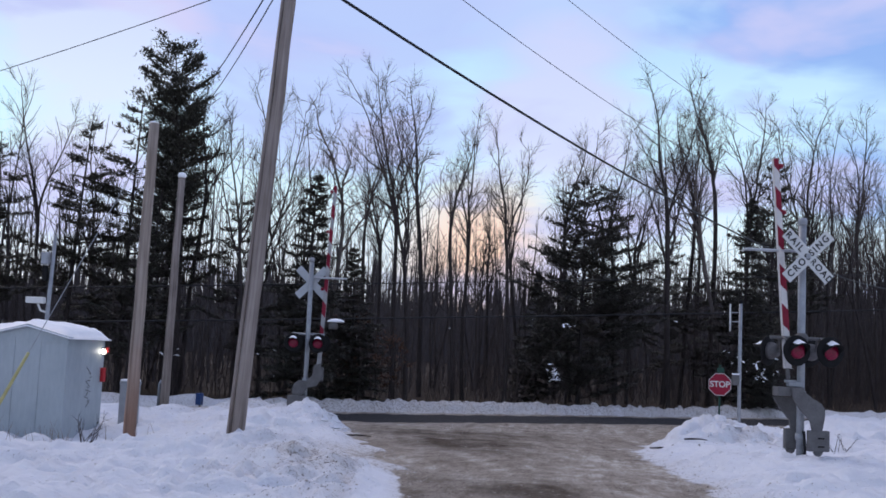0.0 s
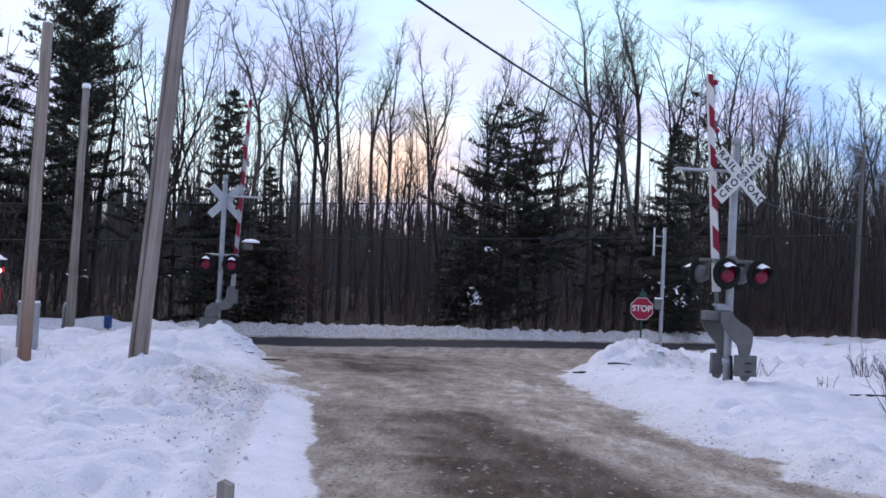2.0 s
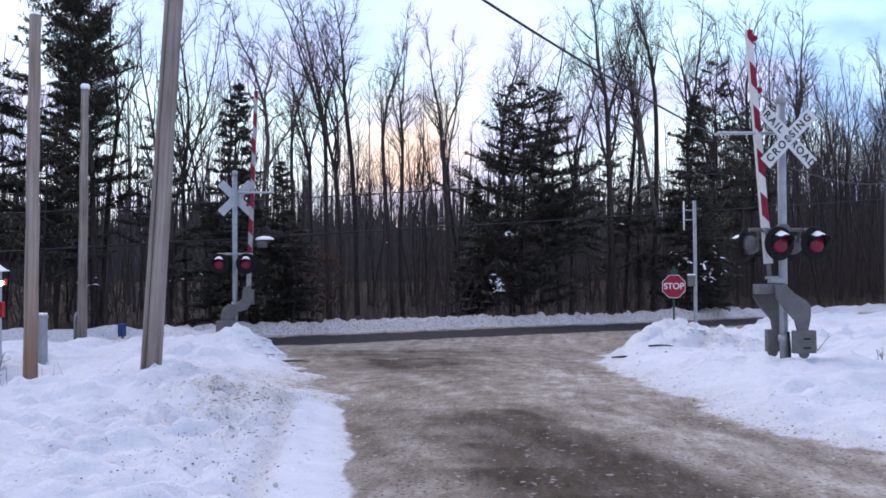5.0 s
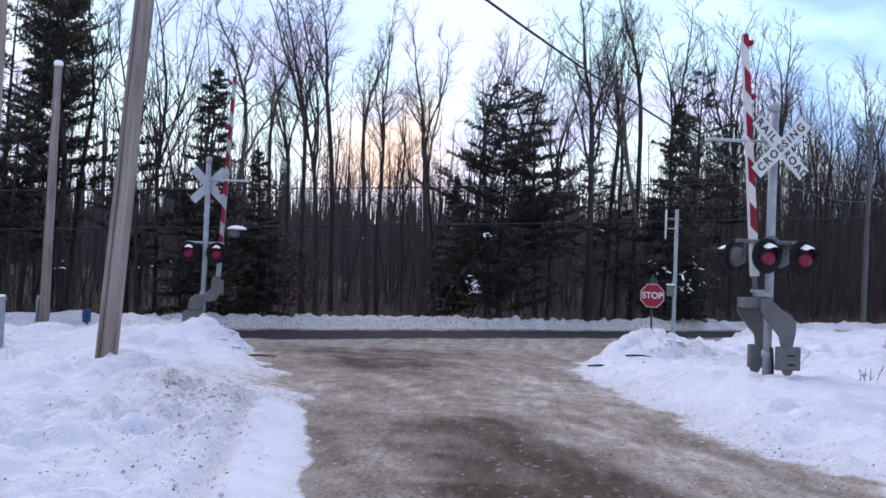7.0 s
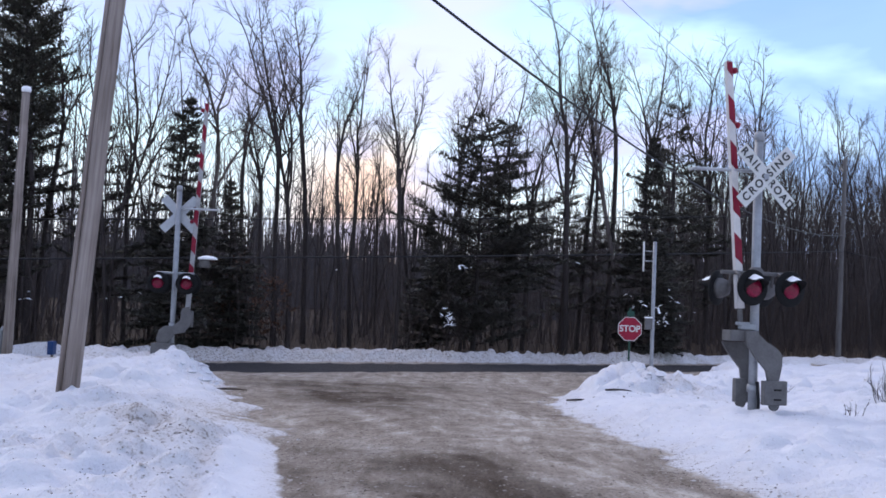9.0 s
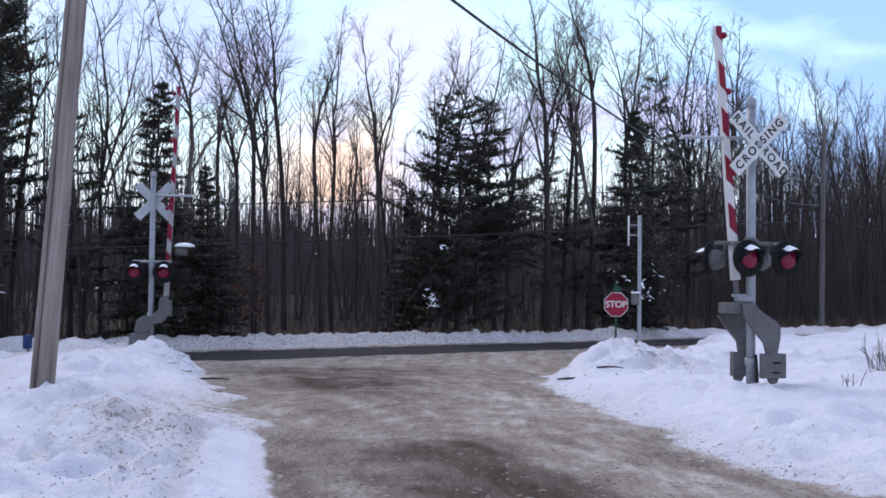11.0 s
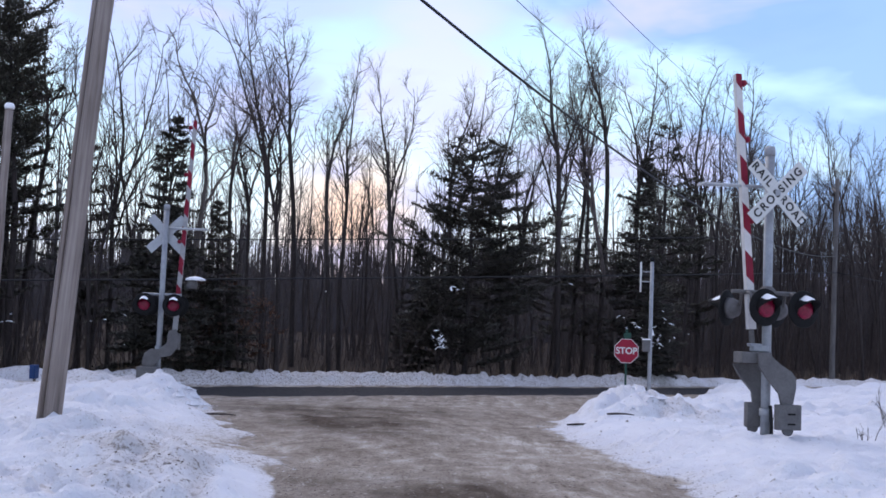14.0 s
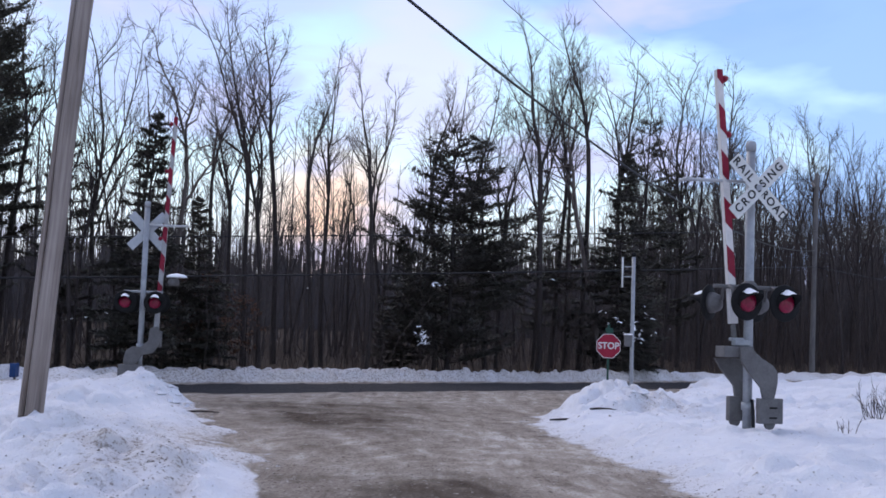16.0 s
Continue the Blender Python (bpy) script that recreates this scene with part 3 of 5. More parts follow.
def build_ground():
    def axis(segments):
        out = []
        for a, b, s in segments:
            out.extend(np.arange(a, b, s))
        return np.array(out + [segments[-1][1]])

    xs = axis([(-1600, -400, 300), (-400, -80, 60), (-80, -26, 6), (-26, -12, 0.4), (-12, -7, 0.16), (-7, 7, 0.08), (7, 12, 0.14), (12, 26, 0.4), (26, 80, 4), (80, 400, 60), (400, 1600, 300)])
    ys = axis([(-1200, -100, 200), (-100, -20, 10), (-20, 2, 0.8), (2, 5, 0.15), (5, 16, 0.07), (16, 31, 0.11), (31, 39, 0.16), (39, 52, 0.12), (52, 75, 0.6), (75, 200, 12), (200, 2200, 250)])
    X, Y = np.meshgrid(xs, ys)
    z, *masks = ground_fields(X.ravel(), Y.ravel())
    nx, ny = len(xs), len(ys)
    verts = np.stack([X.ravel(), Y.ravel(), z], 1)
    idx = np.arange(nx * ny).reshape(ny, nx)
    quads = np.stack([idx[:-1, :-1], idx[:-1, 1:], idx[1:, 1:], idx[1:, :-1]], -1).reshape(-1, 4)
    me = bpy.data.meshes.new("ground")
    me.from_pydata(verts.tolist(), [], quads.tolist())
    for nm, val in zip(("road", "dark", "tar", "duff", "grime", "streak", "ice"), masks):
        a = me.attributes.new(nm, "FLOAT", "POINT")
        a.data.foreach_set("value", np.ascontiguousarray(val, dtype=np.float32))
    me.polygons.foreach_set("use_smooth", np.ones(len(me.polygons), dtype=bool))
    me.materials.append(ground_mat)
    ob = new("ground", me)
    tagged(ob, "snow-covered ground with ploughed banks and a dirty packed-snow road", "ground", kind="structure")


build_ground()

# ---------------------------------------------------------------- woods


class Soup:
    """Gathers tubes and blades into plain lists, quicker than a bmesh."""

    def __init__(self):
        self.v, self.f = [], []

    def tube(self, pts, radii, sides):
        rings = []
        side = None
        n = len(pts)
        for i in range(n):
            d = (pts[min(i + 1, n - 1)] - pts[max(i - 1, 0)]).normalized()
            if side is None:
                side = d.orthogonal().normalized()
            side = (side - d * side.dot(d)).normalized()
            up = d.cross(side)
            start = len(self.v)
            for k in range(sides):
                a = 2 * math.pi * k / sides
                self.v.append(tuple(pts[i] + radii[i] * (math.cos(a) * side + math.sin(a) * up)))
            rings.append(start)
        for a, b in zip(rings, rings[1:]):
            for k in range(sides):
                self.f.append((a + k, a + (k + 1) % sides, b + (k + 1) % sides, b + k))

    def blade(self, p, d, w, side):
        s = len(self.v)
        self.v += [tuple(p - side * w), tuple(p + side * w), tuple(p + d)]
        self.f.append((s, s + 1, s + 2))

    def mesh(self, name, mat, flat=False):
        me = bpy.data.meshes.new(name)
        me.from_pydata(self.v, [], self.f)
        if not flat:
            me.polygons.foreach_set("use_smooth", np.ones(len(me.polygons), dtype=bool))
        me.materials.append(mat)
        return me


def curve_points(rnd, start, direction, length, n, lift=0.0, wander=0.12):
    pts = [start.copy()]
    d = direction.normalized()
    for _ in range(n):
        d = (d + Vector((rnd.gauss(0, wander), rnd.gauss(0, wander), rnd.gauss(0, wander * 0.6) + lift))).normalized()
        pts.append(pts[-1] + d * (length / n))
    return pts


def along(pts, t):
    u = t * (len(pts) - 1)
    i = min(int(u), len(pts) - 2)
    return pts[i].lerp(pts[i + 1], u - i), (pts[i + 1] - pts[i]).normalized()


def any_side(rnd, d, tilt):
    """A direction that leaves d at an angle."""
    o = d.orthogonal().normalized()
    o = Matrix.Rotation(rnd.uniform(0, 2 * math.pi), 3, d) @ o
    return (d * math.cos(tilt) + o * math.sin(tilt)).normalized()


def bare_tree(seed, H, fork=0.5, spread=0.5, leaders=3, mat=None, stems=1, density=1.0, wander=0.09, girth=1.0, open_=0.30):
    """A leafless hardwood: a slim stem that parts into rising leaders, their limbs, branches and fine twigs."""
    rnd = random.Random(seed)
    wood, twigs = Soup(), Soup()
    for s in range(stems):
        lean = Vector((rnd.gauss(0, 0.03), rnd.gauss(0, 0.03), 1)) if s == 0 else Vector((rnd.uniform(-0.2, 0.2), rnd.uniform(-0.2, 0.2), 1))
        hh = H * (1 if s == 0 else rnd.uniform(0.75, 0.97))
        f = fork * rnd.uniform(0.9, 1.1)
        r0 = girth * (0.0066 * hh * rnd.uniform(0.85, 1.15) + 0.015) * (1 if stems == 1 else 0.85)
        trunk = curve_points(rnd, Vector((0.14 * s, 0.05 * s, -0.4)), lean, hh * f + 0.4, 7, 0.02, 0.3 * wander)
        wood.tube(trunk, [r0 * (1.3 if i == 0 else 1 - 0.035 * i) for i in range(8)], 7)
        top, d0 = trunk[-1], (trunk[-1] - trunk[-2]).normalized()
        for n in range(leaders):
            tilt = rnd.uniform(0.03, 0.12) if n == 0 else rnd.uniform(0.7, 1.3) * open_
            start, d1 = (top, d0) if n < 2 else along(trunk, rnd.uniform(0.72, 0.98))
            Lh = hh * (1 - f) * (1.0 if n == 0 else rnd.uniform(0.7, 0.95))
            rl0 = r0 * (0.66 if n == 0 else rnd.uniform(0.36, 0.55))
            lead = curve_points(rnd, start, any_side(rnd, d1, tilt), Lh, 9, 0.05, wander)
            wood.tube(lead, [rl0 * (1 - 0.92 * i / 9) + 0.006 for i in range(10)], 5)
            count = int((9 if n == 0 else 7) * density) + 1
            for k in range(count):
                t = 0.08 + 0.9 * (k + rnd.random()) / count
                p, d = along(lead, min(t, 0.99))
                L = Lh * spread * (1.12 - t) * rnd.uniform(0.5, 1.2) * 0.80 + 0.5
                limb = curve_points(rnd, p, any_side(rnd, d, rnd.uniform(0.5, 1.0)), L, 5, 0.15, wander * 1.7)
                rl = max(0.011, rl0 * (1 - t) * 0.55 + 0.008)
                wood.tube(limb, [rl * (1 - 0.85 * i / 5) + 0.003 for i in range(6)], 4)
                for j in range(int(4 * density + 1 + L * 0.6)):
                    tt = rnd.uniform(0.12, 1.0)
                    q, e = along(limb, tt)
                    bl = L * rnd.uniform(0.22, 0.5) * (1.2 - tt) + 0.28
                    br = curve_points(rnd, q, any_side(rnd, e, rnd.uniform(0.35, 0.95)), bl, 3, 0.09, 0.2)
                    twigs.tube(br, [0.011, 0.009, 0.007, 0.004], 3)
                    for _ in range(int(3.4 * density + rnd.random())):
                        q2, e2 = along(br, rnd.uniform(0.2, 1))
                        tw = curve_points(rnd, q2, any_side(rnd, e2, rnd.uniform(0.25, 0.8)), rnd.uniform(0.25, 0.75), 2, 0.1, 0.2)
                        twigs.tube(tw, [0.0065, 0.0055, 0.003], 3)
        # dead stubs and thin shoots on the lower stem
        for _ in range(6):
            p, d = along(trunk, rnd.uniform(0.25, 0.98))
            st = curve_points(rnd, p, any_side(rnd, d, 1.1), rnd.uniform(0.4, 1.7), 3, 0.06, 0.18)
            twigs.tube(st, [0.014, 0.011, 0.008, 0.003], 3)
    return wood.mesh("trunk", mat or bark_dark), twigs.mesh("crown", twig_mat)


def needle_twig(rnd, leaf, p, d, length, blade, per):
    """A branchlet set with short blades on all sides."""
    n = max(2, int(length / 0.10))
    drop = rnd.uniform(-0.12, 0.08)
    for i in range(n):
        t = (i + rnd.random()) / n
        q = p + d * (length * t) + Vector((0, 0, drop * length * t * t))
        for _ in range(per):
            w = Vector((d.x + rnd.uniform(-0.9, 0.9), d.y + rnd.uniform(-0.9, 0.9), d.z + rnd.uniform(-0.55, 0.75)))
            w *= blade * rnd.uniform(0.6, 1.3) / max(w.length, 0.2)
            leaf.blade(q, w, blade * rnd.uniform(0.18, 0.30), Vector((-w.y, w.x, rnd.uniform(-0.4, 0.4) * blade)).normalized())


def tuft(rnd, leaf, p, size, count, blade):
    for _ in range(count):
        q = p + Vector((rnd.gauss(0, size), rnd.gauss(0, size), rnd.gauss(0, size * 0.55)))
        w = Vector((rnd.gauss(0, 1), rnd.gauss(0, 1), rnd.gauss(0.5, 0.7)))
        w *= blade * rnd.uniform(0.6, 1.2) / max(w.length, 0.3)
        leaf.blade(q, w, blade * rnd.uniform(0.14, 0.24), Vector((-w.y, w.x, 0.1 * blade)).normalized())


def pine_tree(seed, H, low, profile, step_=0.05, whorl=4, gaps=0.2, needles=None, rise=0.1, droop=0.0, per=3, clumps=0.0, dead=0, tops=1):
    """A conifer: a stem, whorled limbs, flat fans of branchlets set with needles, and tufts at their ends.
    profile: limb length in metres by relative height."""
    rnd = random.Random(seed)
    wood, leaf = Soup(), Soup()
    hs, ls = zip(*profile)
    for k in range(tops):
        hh = H * (1 if k == 0 else rnd.uniform(0.8, 0.92))
        trunk = curve_points(rnd, Vector((0.5 * k, 0.3 * k, -0.4)), Vector((rnd.gauss(0, 0.02), rnd.gauss(0, 0.02), 1)), hh + 0.4, 10, 0.02, 0.025)
        wood.tube(trunk, [0.0105 * hh * (1 - 0.95 * i / 10) + 0.01 for i in range(11)], 7)
        for _ in range(dead):
            p, d = along(trunk, rnd.uniform(0.12, low + 0.15))
            st = curve_points(rnd, p, any_side(rnd, d, rnd.uniform(1.2, 1.7)), rnd.uniform(0.7, 2.4), 4, 0.03, 0.12)
            wood.tube(st, [0.022, 0.017, 0.012, 0.008, 0.003], 3)
            if rnd.random() < 0.5:
                needle_twig(rnd, leaf, st[3], (st[4] - st[3]).normalized(), 0.6, 0.17, 4)
        t = low
        while t < 0.985:
            for _ in range(whorl):
                if rnd.random() < gaps:
                    continue
                p, d = along(trunk, min(t + rnd.uniform(-0.012, 0.012), 0.99))
                L = max(0.10, float(np.interp(t, hs, ls)) * rnd.choice((0.55, 0.75, 0.9, 1.0, 1.15)) * rnd.uniform(0.88, 1.1)) * (1 if k == 0 else 0.75)
                az = rnd.uniform(0, 2 * math.pi)
                up = rise * rnd.uniform(0.3, 1.6) + (0.5 * max(0, t - 0.75)) - droop * (1 - t)
                limb = curve_points(rnd, p, Vector((math.cos(az), math.sin(az), up)), L, 5, 0.05, 0.07)
                wood.tube(limb, [0.026 * (1 - 0.85 * i / 5) * min(1, L / 2) + 0.006 for i in range(6)], 3)
                m = max(3, int(L / 0.19))
                for j in range(m):
                    tt = min(0.22 + 0.78 * (j + rnd.random()) / m, 1.0)
                    q, e = along(limb, tt)
                    side = Vector((-e.y, e.x, 0))
                    for sg in (-1, 1):
                        bl = min(1.0, (0.34 * L * (1.1 - tt) + 0.16)) * rnd.uniform(0.6, 1.2)
                        bd = (e * rnd.uniform(0.5, 0.9) + side * sg * rnd.uniform(0.5, 1.0) + Vector((0, 0, rnd.uniform(-0.12, 0.22)))).normalized()
                        needle_twig(rnd, leaf, q, bd, bl, 0.155, per)
                        if rnd.random() < clumps:
                            tuft(rnd, leaf, q + bd * bl, 0.15, 16, 0.17)
                tuft(rnd, leaf, limb[-1], 0.10, 8, 0.16)
            t += step_ * rnd.uniform(0.75, 1.25)
        tuft(rnd, leaf, trunk[-1], 0.04, 10, 0.16)
    return wood.mesh("trunk", bark_dark), leaf.mesh("crown", needles or pine_needles, True)


def tree_thing(name, meshes, m, label, category, group):
    ob = new(name)
    ob.matrix_world = m
    for me in meshes:
        p = new(me.name.split(".")[0], me)
        p.parent = ob
    return tagged(ob, label, category, group)


def standing(x, y, turn=0.0):
    return Matrix.Translation((x, y, height(x, y))) @ Matrix.Rotation(turn, 4, "Z")


BASE_H = 15.0
KINDS = [
    bare_tree(11, BASE_H, 0.50, 0.42, 3, None, 1, 1.0),
    bare_tree(12, BASE_H, 0.40, 0.55, 4, None, 1, 1.0, 0.10, 1.1, 0.34),
    bare_tree(13, BASE_H, 0.60, 0.40, 2, None, 1, 1.0),
    bare_tree(14, BASE_H, 0.42, 0.42, 2, None, 2, 0.9),
    bare_tree(15, BASE_H, 0.56, 0.62, 5, None, 1, 1.15, 0.08, 1.5, 0.40),
    bare_tree(16, BASE_H, 0.46, 0.42, 2, None, 3, 0.8),
    bare_tree(17, BASE_H, 0.42, 0.45, 2, None, 1, 0.8),
    bare_tree(18, BASE_H, 0.50, 0.42, 2, None, 1, 0.75),
    bare_tree(19, BASE_H, 0.40, 0.40, 1, None, 2, 0.7),
    bare_tree(20, BASE_H, 0.52, 0.60, 3, bark_pale, 1, 1.0, 0.20, 0.95, 0.45),
]
BARE_LABEL = "tall bare leafless hardwood tree with grey-brown bark at the wood's edge"


def plant(kind, x, y, H, turn):
    wood, crown = KINDS[kind]
    ob = new("hardwood_tree")
    s = H / BASE_H
    ob.matrix_world = standing(x, y, turn)
    ob.scale = (s * 0.97, s * 0.97, s)
    for me, nm in ((wood, "trunk"), (crown, "crown")):
        p = new(nm, me)
        p.parent = ob
    return tagged(ob, BARE_LABEL if kind not in (3, 5, 8) else "bare leafless hardwood clump of several stems in the woods", "tree", "bare trees at the wood's edge")


# front rows: x, y, height, kind
FRONT = [
    (-12.4, 38.0, 11.8, 3), (-12.9, 41.4, 12.9, 1), (-12.9, 45.2, 12.3, 5), (-10.2, 42.2, 12.9, 9), (-9.2, 45.5, 11.8, 2),
    (-9.6, 50.1, 12.6, 0), (-8.3, 47.4, 15.0, 0), (-6.9, 43.4, 14.0, 1), (-7.5, 50.5, 15.4, 2), (-5.3, 47.2, 12.5, 2),
    (-5.2, 49.8, 13.3, 0), (-4.4, 52.9, 11.0, 7), (-2.9, 46.5, 12.8, 0), (-2.8, 52.9, 12.9, 6), (-1.0, 55.5, 14.1, 1),
    (-0.1, 53.6, 13.7, 2), (1.3, 58.5, 15.0, 0), (2.8, 54.6, 14.2, 1), (4.8, 53.6, 15.9, 4), (5.7, 58.1, 15.5, 2),
    (7.2, 64.2, 16.3, 0), (7.2, 57.9, 17.6, 2), (7.7, 54.6, 16.1, 9), (9.6, 62.2, 17.5, 0), (12.5, 69.5, 16.8, 1),
    (14.1, 66.9, 19.7, 1), (14.9, 65.1, 17.2, 3), (18.3, 73.9, 19.5, 0),
]
MORE = [(24.0, 66.9, 15.0, 3), (-24.4, 43.2, 13.4, 0), (-22.2, 44.7, 12.8, 3), (-16.9, 42.5, 13.0, 2), (21.0, 73.0, 15.5, 5), (26.5, 71.0, 14.5, 1), (29.0, 76.0, 15.0, 3), (23.0, 69.1, 15.8, 0)]
rnd_t = random.Random(21)
for x, y, H, k in FRONT + MORE:
    plant(k, x, y, H * 1.05, rnd_t.uniform(0, 6.28))
# deeper rows
spots = [(x, y) for x, y, *_ in FRONT + MORE]
tries = 0
while len(spots) < 36 + 150 and tries < 4000:
    tries += 1
    x = rnd_t.uniform(-38, 58) if rnd_t.random() < 0.6 else rnd_t.uniform(15, 50)
    y = 46.0 + 0.76 * x + rnd_t.uniform(5, 42)
    if y < 24 or any((x - a) ** 2 + (y - b) ** 2 < 4.5 for a, b in spots):
        continue
    spots.append((x, y))
    far_off = y - (46 + 0.76 * x)
    plant(6 + rnd_t.randrange(3), x, y, rnd_t.uniform(7.0, 10.8) + 0.03 * far_off + (5.0 if x > 14 else 0), rnd_t.uniform(0, 6.28))

# conifers
PINE = [
    (15.0, pine_tree(31, 15.0, 0.52, ((0.5, 1.0), (0.6, 1.6), (0.72, 2.05), (0.86, 1.9), (0.95, 1.3), (1.0, 0.7)), 0.024, 5, 0.10, pine_needles, 0.45, 0.0, 4, 0.35, 18)),
    (12.0, pine_tree(32, 12.0, 0.22, ((0.2, 2.2), (0.4, 2.5), (0.6, 2.1), (0.8, 1.4), (1.0, 0.35)), 0.042, 4, 0.22, pine_needles, 0.12, 0.0, 6, 0.12, 10)),
    (11.0, pine_tree(35, 11.0, 0.07, ((0.05, 2.7), (0.25, 3.5), (0.45, 3.9), (0.56, 3.5), (0.62, 2.3), (0.76, 1.8), (0.88, 1.3), (0.96, 0.75), (1.0, 0.3)), 0.029, 5, 0.20, spruce_needles, 0.16, 0.05, 5, 0.06, 6)),
    (9.0, pine_tree(34, 9.0, 0.10, ((0.0, 2.3), (0.35, 1.95), (0.62, 1.15), (0.84, 0.5), (1.0, 0.05)), 0.029, 6, 0.06, spruce_needles, 0.05, 0.35, 7, 0.0, 4)),
]
PINE_LABELS = ("tall dark evergreen pine with dense uneven crown, bare lower stem", "dark evergreen pine with layered limbs and gaps at the wood's edge", "broad dark evergreen conifer with spreading limbs to the ground", "narrow pointed dark spruce at the wood's edge")
CONIFERS = [
    (-15.6, 38.9, 14.9, 0), (-18.6, 40.0, 12.8, 1), (-20.6, 38.6, 11.6, 1), (-21.6, 35.7, 10.2, 1), (-18.7, 44.8, 13.6, 0),
    (-10.1, 38.1, 9.4, 3), (-8.6, 40.6, 6.6, 3), (0.4, 48.3, 11.4, 2), (2.2, 52.6, 11.6, 1), (8.6, 54.6, 11.2, 3),
    (10.6, 59.6, 14.2, 1), (9.2, 50.9, 5.8, 3), (-25.5, 37.5, 12.0, 1), (-16.5, 36.2, 8.0, 1), (-23.0, 34.0, 9.0, 1), (13.0, 66.0, 12.0, 1), (-1.6, 49.6, 6.4, 3), (4.7, 56.6, 9.2, 1), (6.5, 58.4, 8.4, 1), (-17.4, 42.0, 12.6, 1), (-14.0, 41.2, 8.6, 1), (-17.0, 38.4, 10.5, 1),
]
SLIM = {5: 0.95, 9: 0.8, 10: 0.9, 11: 0.8}
for i, (x, y, H, k) in enumerate(CONIFERS):
    h0, meshes = PINE[k]
    ob = tree_thing("pine_tree" if k < 2 else "spruce_tree", meshes, standing(x, y, rnd_t.uniform(0, 6.28)), PINE_LABELS[k], "tree", "evergreens at the wood's edge")
    w = H / h0 * SLIM.get(i, 1.0)
    ob.scale = (w, w, H / h0)


def build_brush():
    """Understory saplings and twigs along the wood's edge and back into it."""
    rnd = random.Random(44)
    soup = Soup()
    for _ in range(4300):
        x = rnd.uniform(-36, 62)
        depth = abs(rnd.gauss(0, 12)) + 0.2
        y = 44.9 + 0.76 * x + depth * 1.256
        if y < 22:
            continue
        z = float(road_level(y)) + 0.2 + 0.01 * depth
        L = rnd.uniform(0.6, 2.6) if rnd.random() < 0.5 else rnd.uniform(2.5, 7.5)
        pts = curve_points(rnd, Vector((x, y, z - 0.1)), Vector((rnd.gauss(0, 0.22), rnd.gauss(0, 0.22), 1)), L, 4, 0.03, 0.17)
        r = 0.005 + 0.0026 * L
        soup.tube(pts, [r, r * 0.8, r * 0.6, r * 0.4, 0.002], 3)
        for _ in range(int(2 + L * 1.3)):
            q, e = along(pts, rnd.uniform(0.2, 1))
            br = curve_points(rnd, q, any_side(rnd, e, rnd.uniform(0.4, 1.0)), rnd.uniform(0.3, 1.0), 2, 0.06, 0.12)
            soup.tube(br, [0.007, 0.005, 0.002], 3)
    ob = new("brush", soup.mesh("brush", brush_mat))
    tagged(ob, "dense brown leafless brush and saplings under the trees", "brush", kind="stuff")


def build_far_woods():
    """Stems and branch haze of the woods farther back."""
    rnd = random.Random(45)
    soup = Soup()
    for _ in range(2300):
        x = rnd.uniform(-70, 110) if rnd.random() < 0.62 else rnd.uniform(16, 75)
        depth = rnd.uniform(14, 62)
        y = 46 + 0.76 * x + depth * 1.256
        if y < 30:
            continue
        z = float(road_level(y)) + 0.2
        H = rnd.uniform(8.5, 14.0) + (4.0 if x > 15 else 0)
        pts = curve_points(rnd, Vector((x, y, z)), Vector((rnd.gauss(0, 0.04), rnd.gauss(0, 0.04), 1)), H, 4, 0.01, 0.03)
        r = rnd.uniform(0.05, 0.10)
        soup.tube(pts, [r, r * 0.85, r * 0.7, r * 0.45, 0.01], 3)
        for _ in range(15):
            q, e = along(pts, rnd.uniform(0.2, 1))
            br = curve_points(rnd, q, any_side(rnd, e, rnd.uniform(0.35, 0.9)), rnd.uniform(0.8, 2.2), 2, 0.12, 0.15)
            soup.tube(br, [0.022, 0.019, 0.010], 3)
    ob = new("far_woods", soup.mesh("far_woods", hazed_twigs))
    tagged(ob, "deep leafless woods of thin grey-brown stems, colour lifted to imitate haze", "woods", kind="stuff")


build_brush()
build_far_woods()


def build_backdrop():
    """The closed mass of the woods in the distance, with a ragged top."""
    rnd = random.Random(46)
    bm = bmesh.new()
    cols = []
    n = 6000
    for i in range(n + 1):
        a = radians(-80 + 160 * i / n)
        R = 150
        x, y = R * math.sin(a), R * math.cos(a) + 8
        top = 14.2 + 2.0 * float(value_noise(np.array([i * 0.25]), np.array([3.0]), 6, 8)[0]) - 6.5 * rnd.random() + (3.5 * rnd.random() ** 2 if i % 3 == 0 else 0.0)
        cols.append((bm.verts.new((x, y, -2)), bm.verts.new((x, y, top)), bm.verts.new((x * 1.02, y * 1.02, top)), bm.verts.new((x * 1.02, y * 1.02, -2))))
    for a, b in zip(cols, cols[1:]):
        for k in range(3):
            bm.faces.new((a[k], a[k + 1], b[k + 1], b[k]))
    ob = mesh_object("backdrop", bm, far_mat)
    tagged(ob, "dark distant tree line of leafless woods", "woods", kind="structure")


build_backdrop()

# ---------------------------------------------------------------- crossing signals
grey_arm = simple("weathered_gate_paint", (0.26, 0.26, 0.27), (0.38, 0.38, 0.39), 5, 0.6)


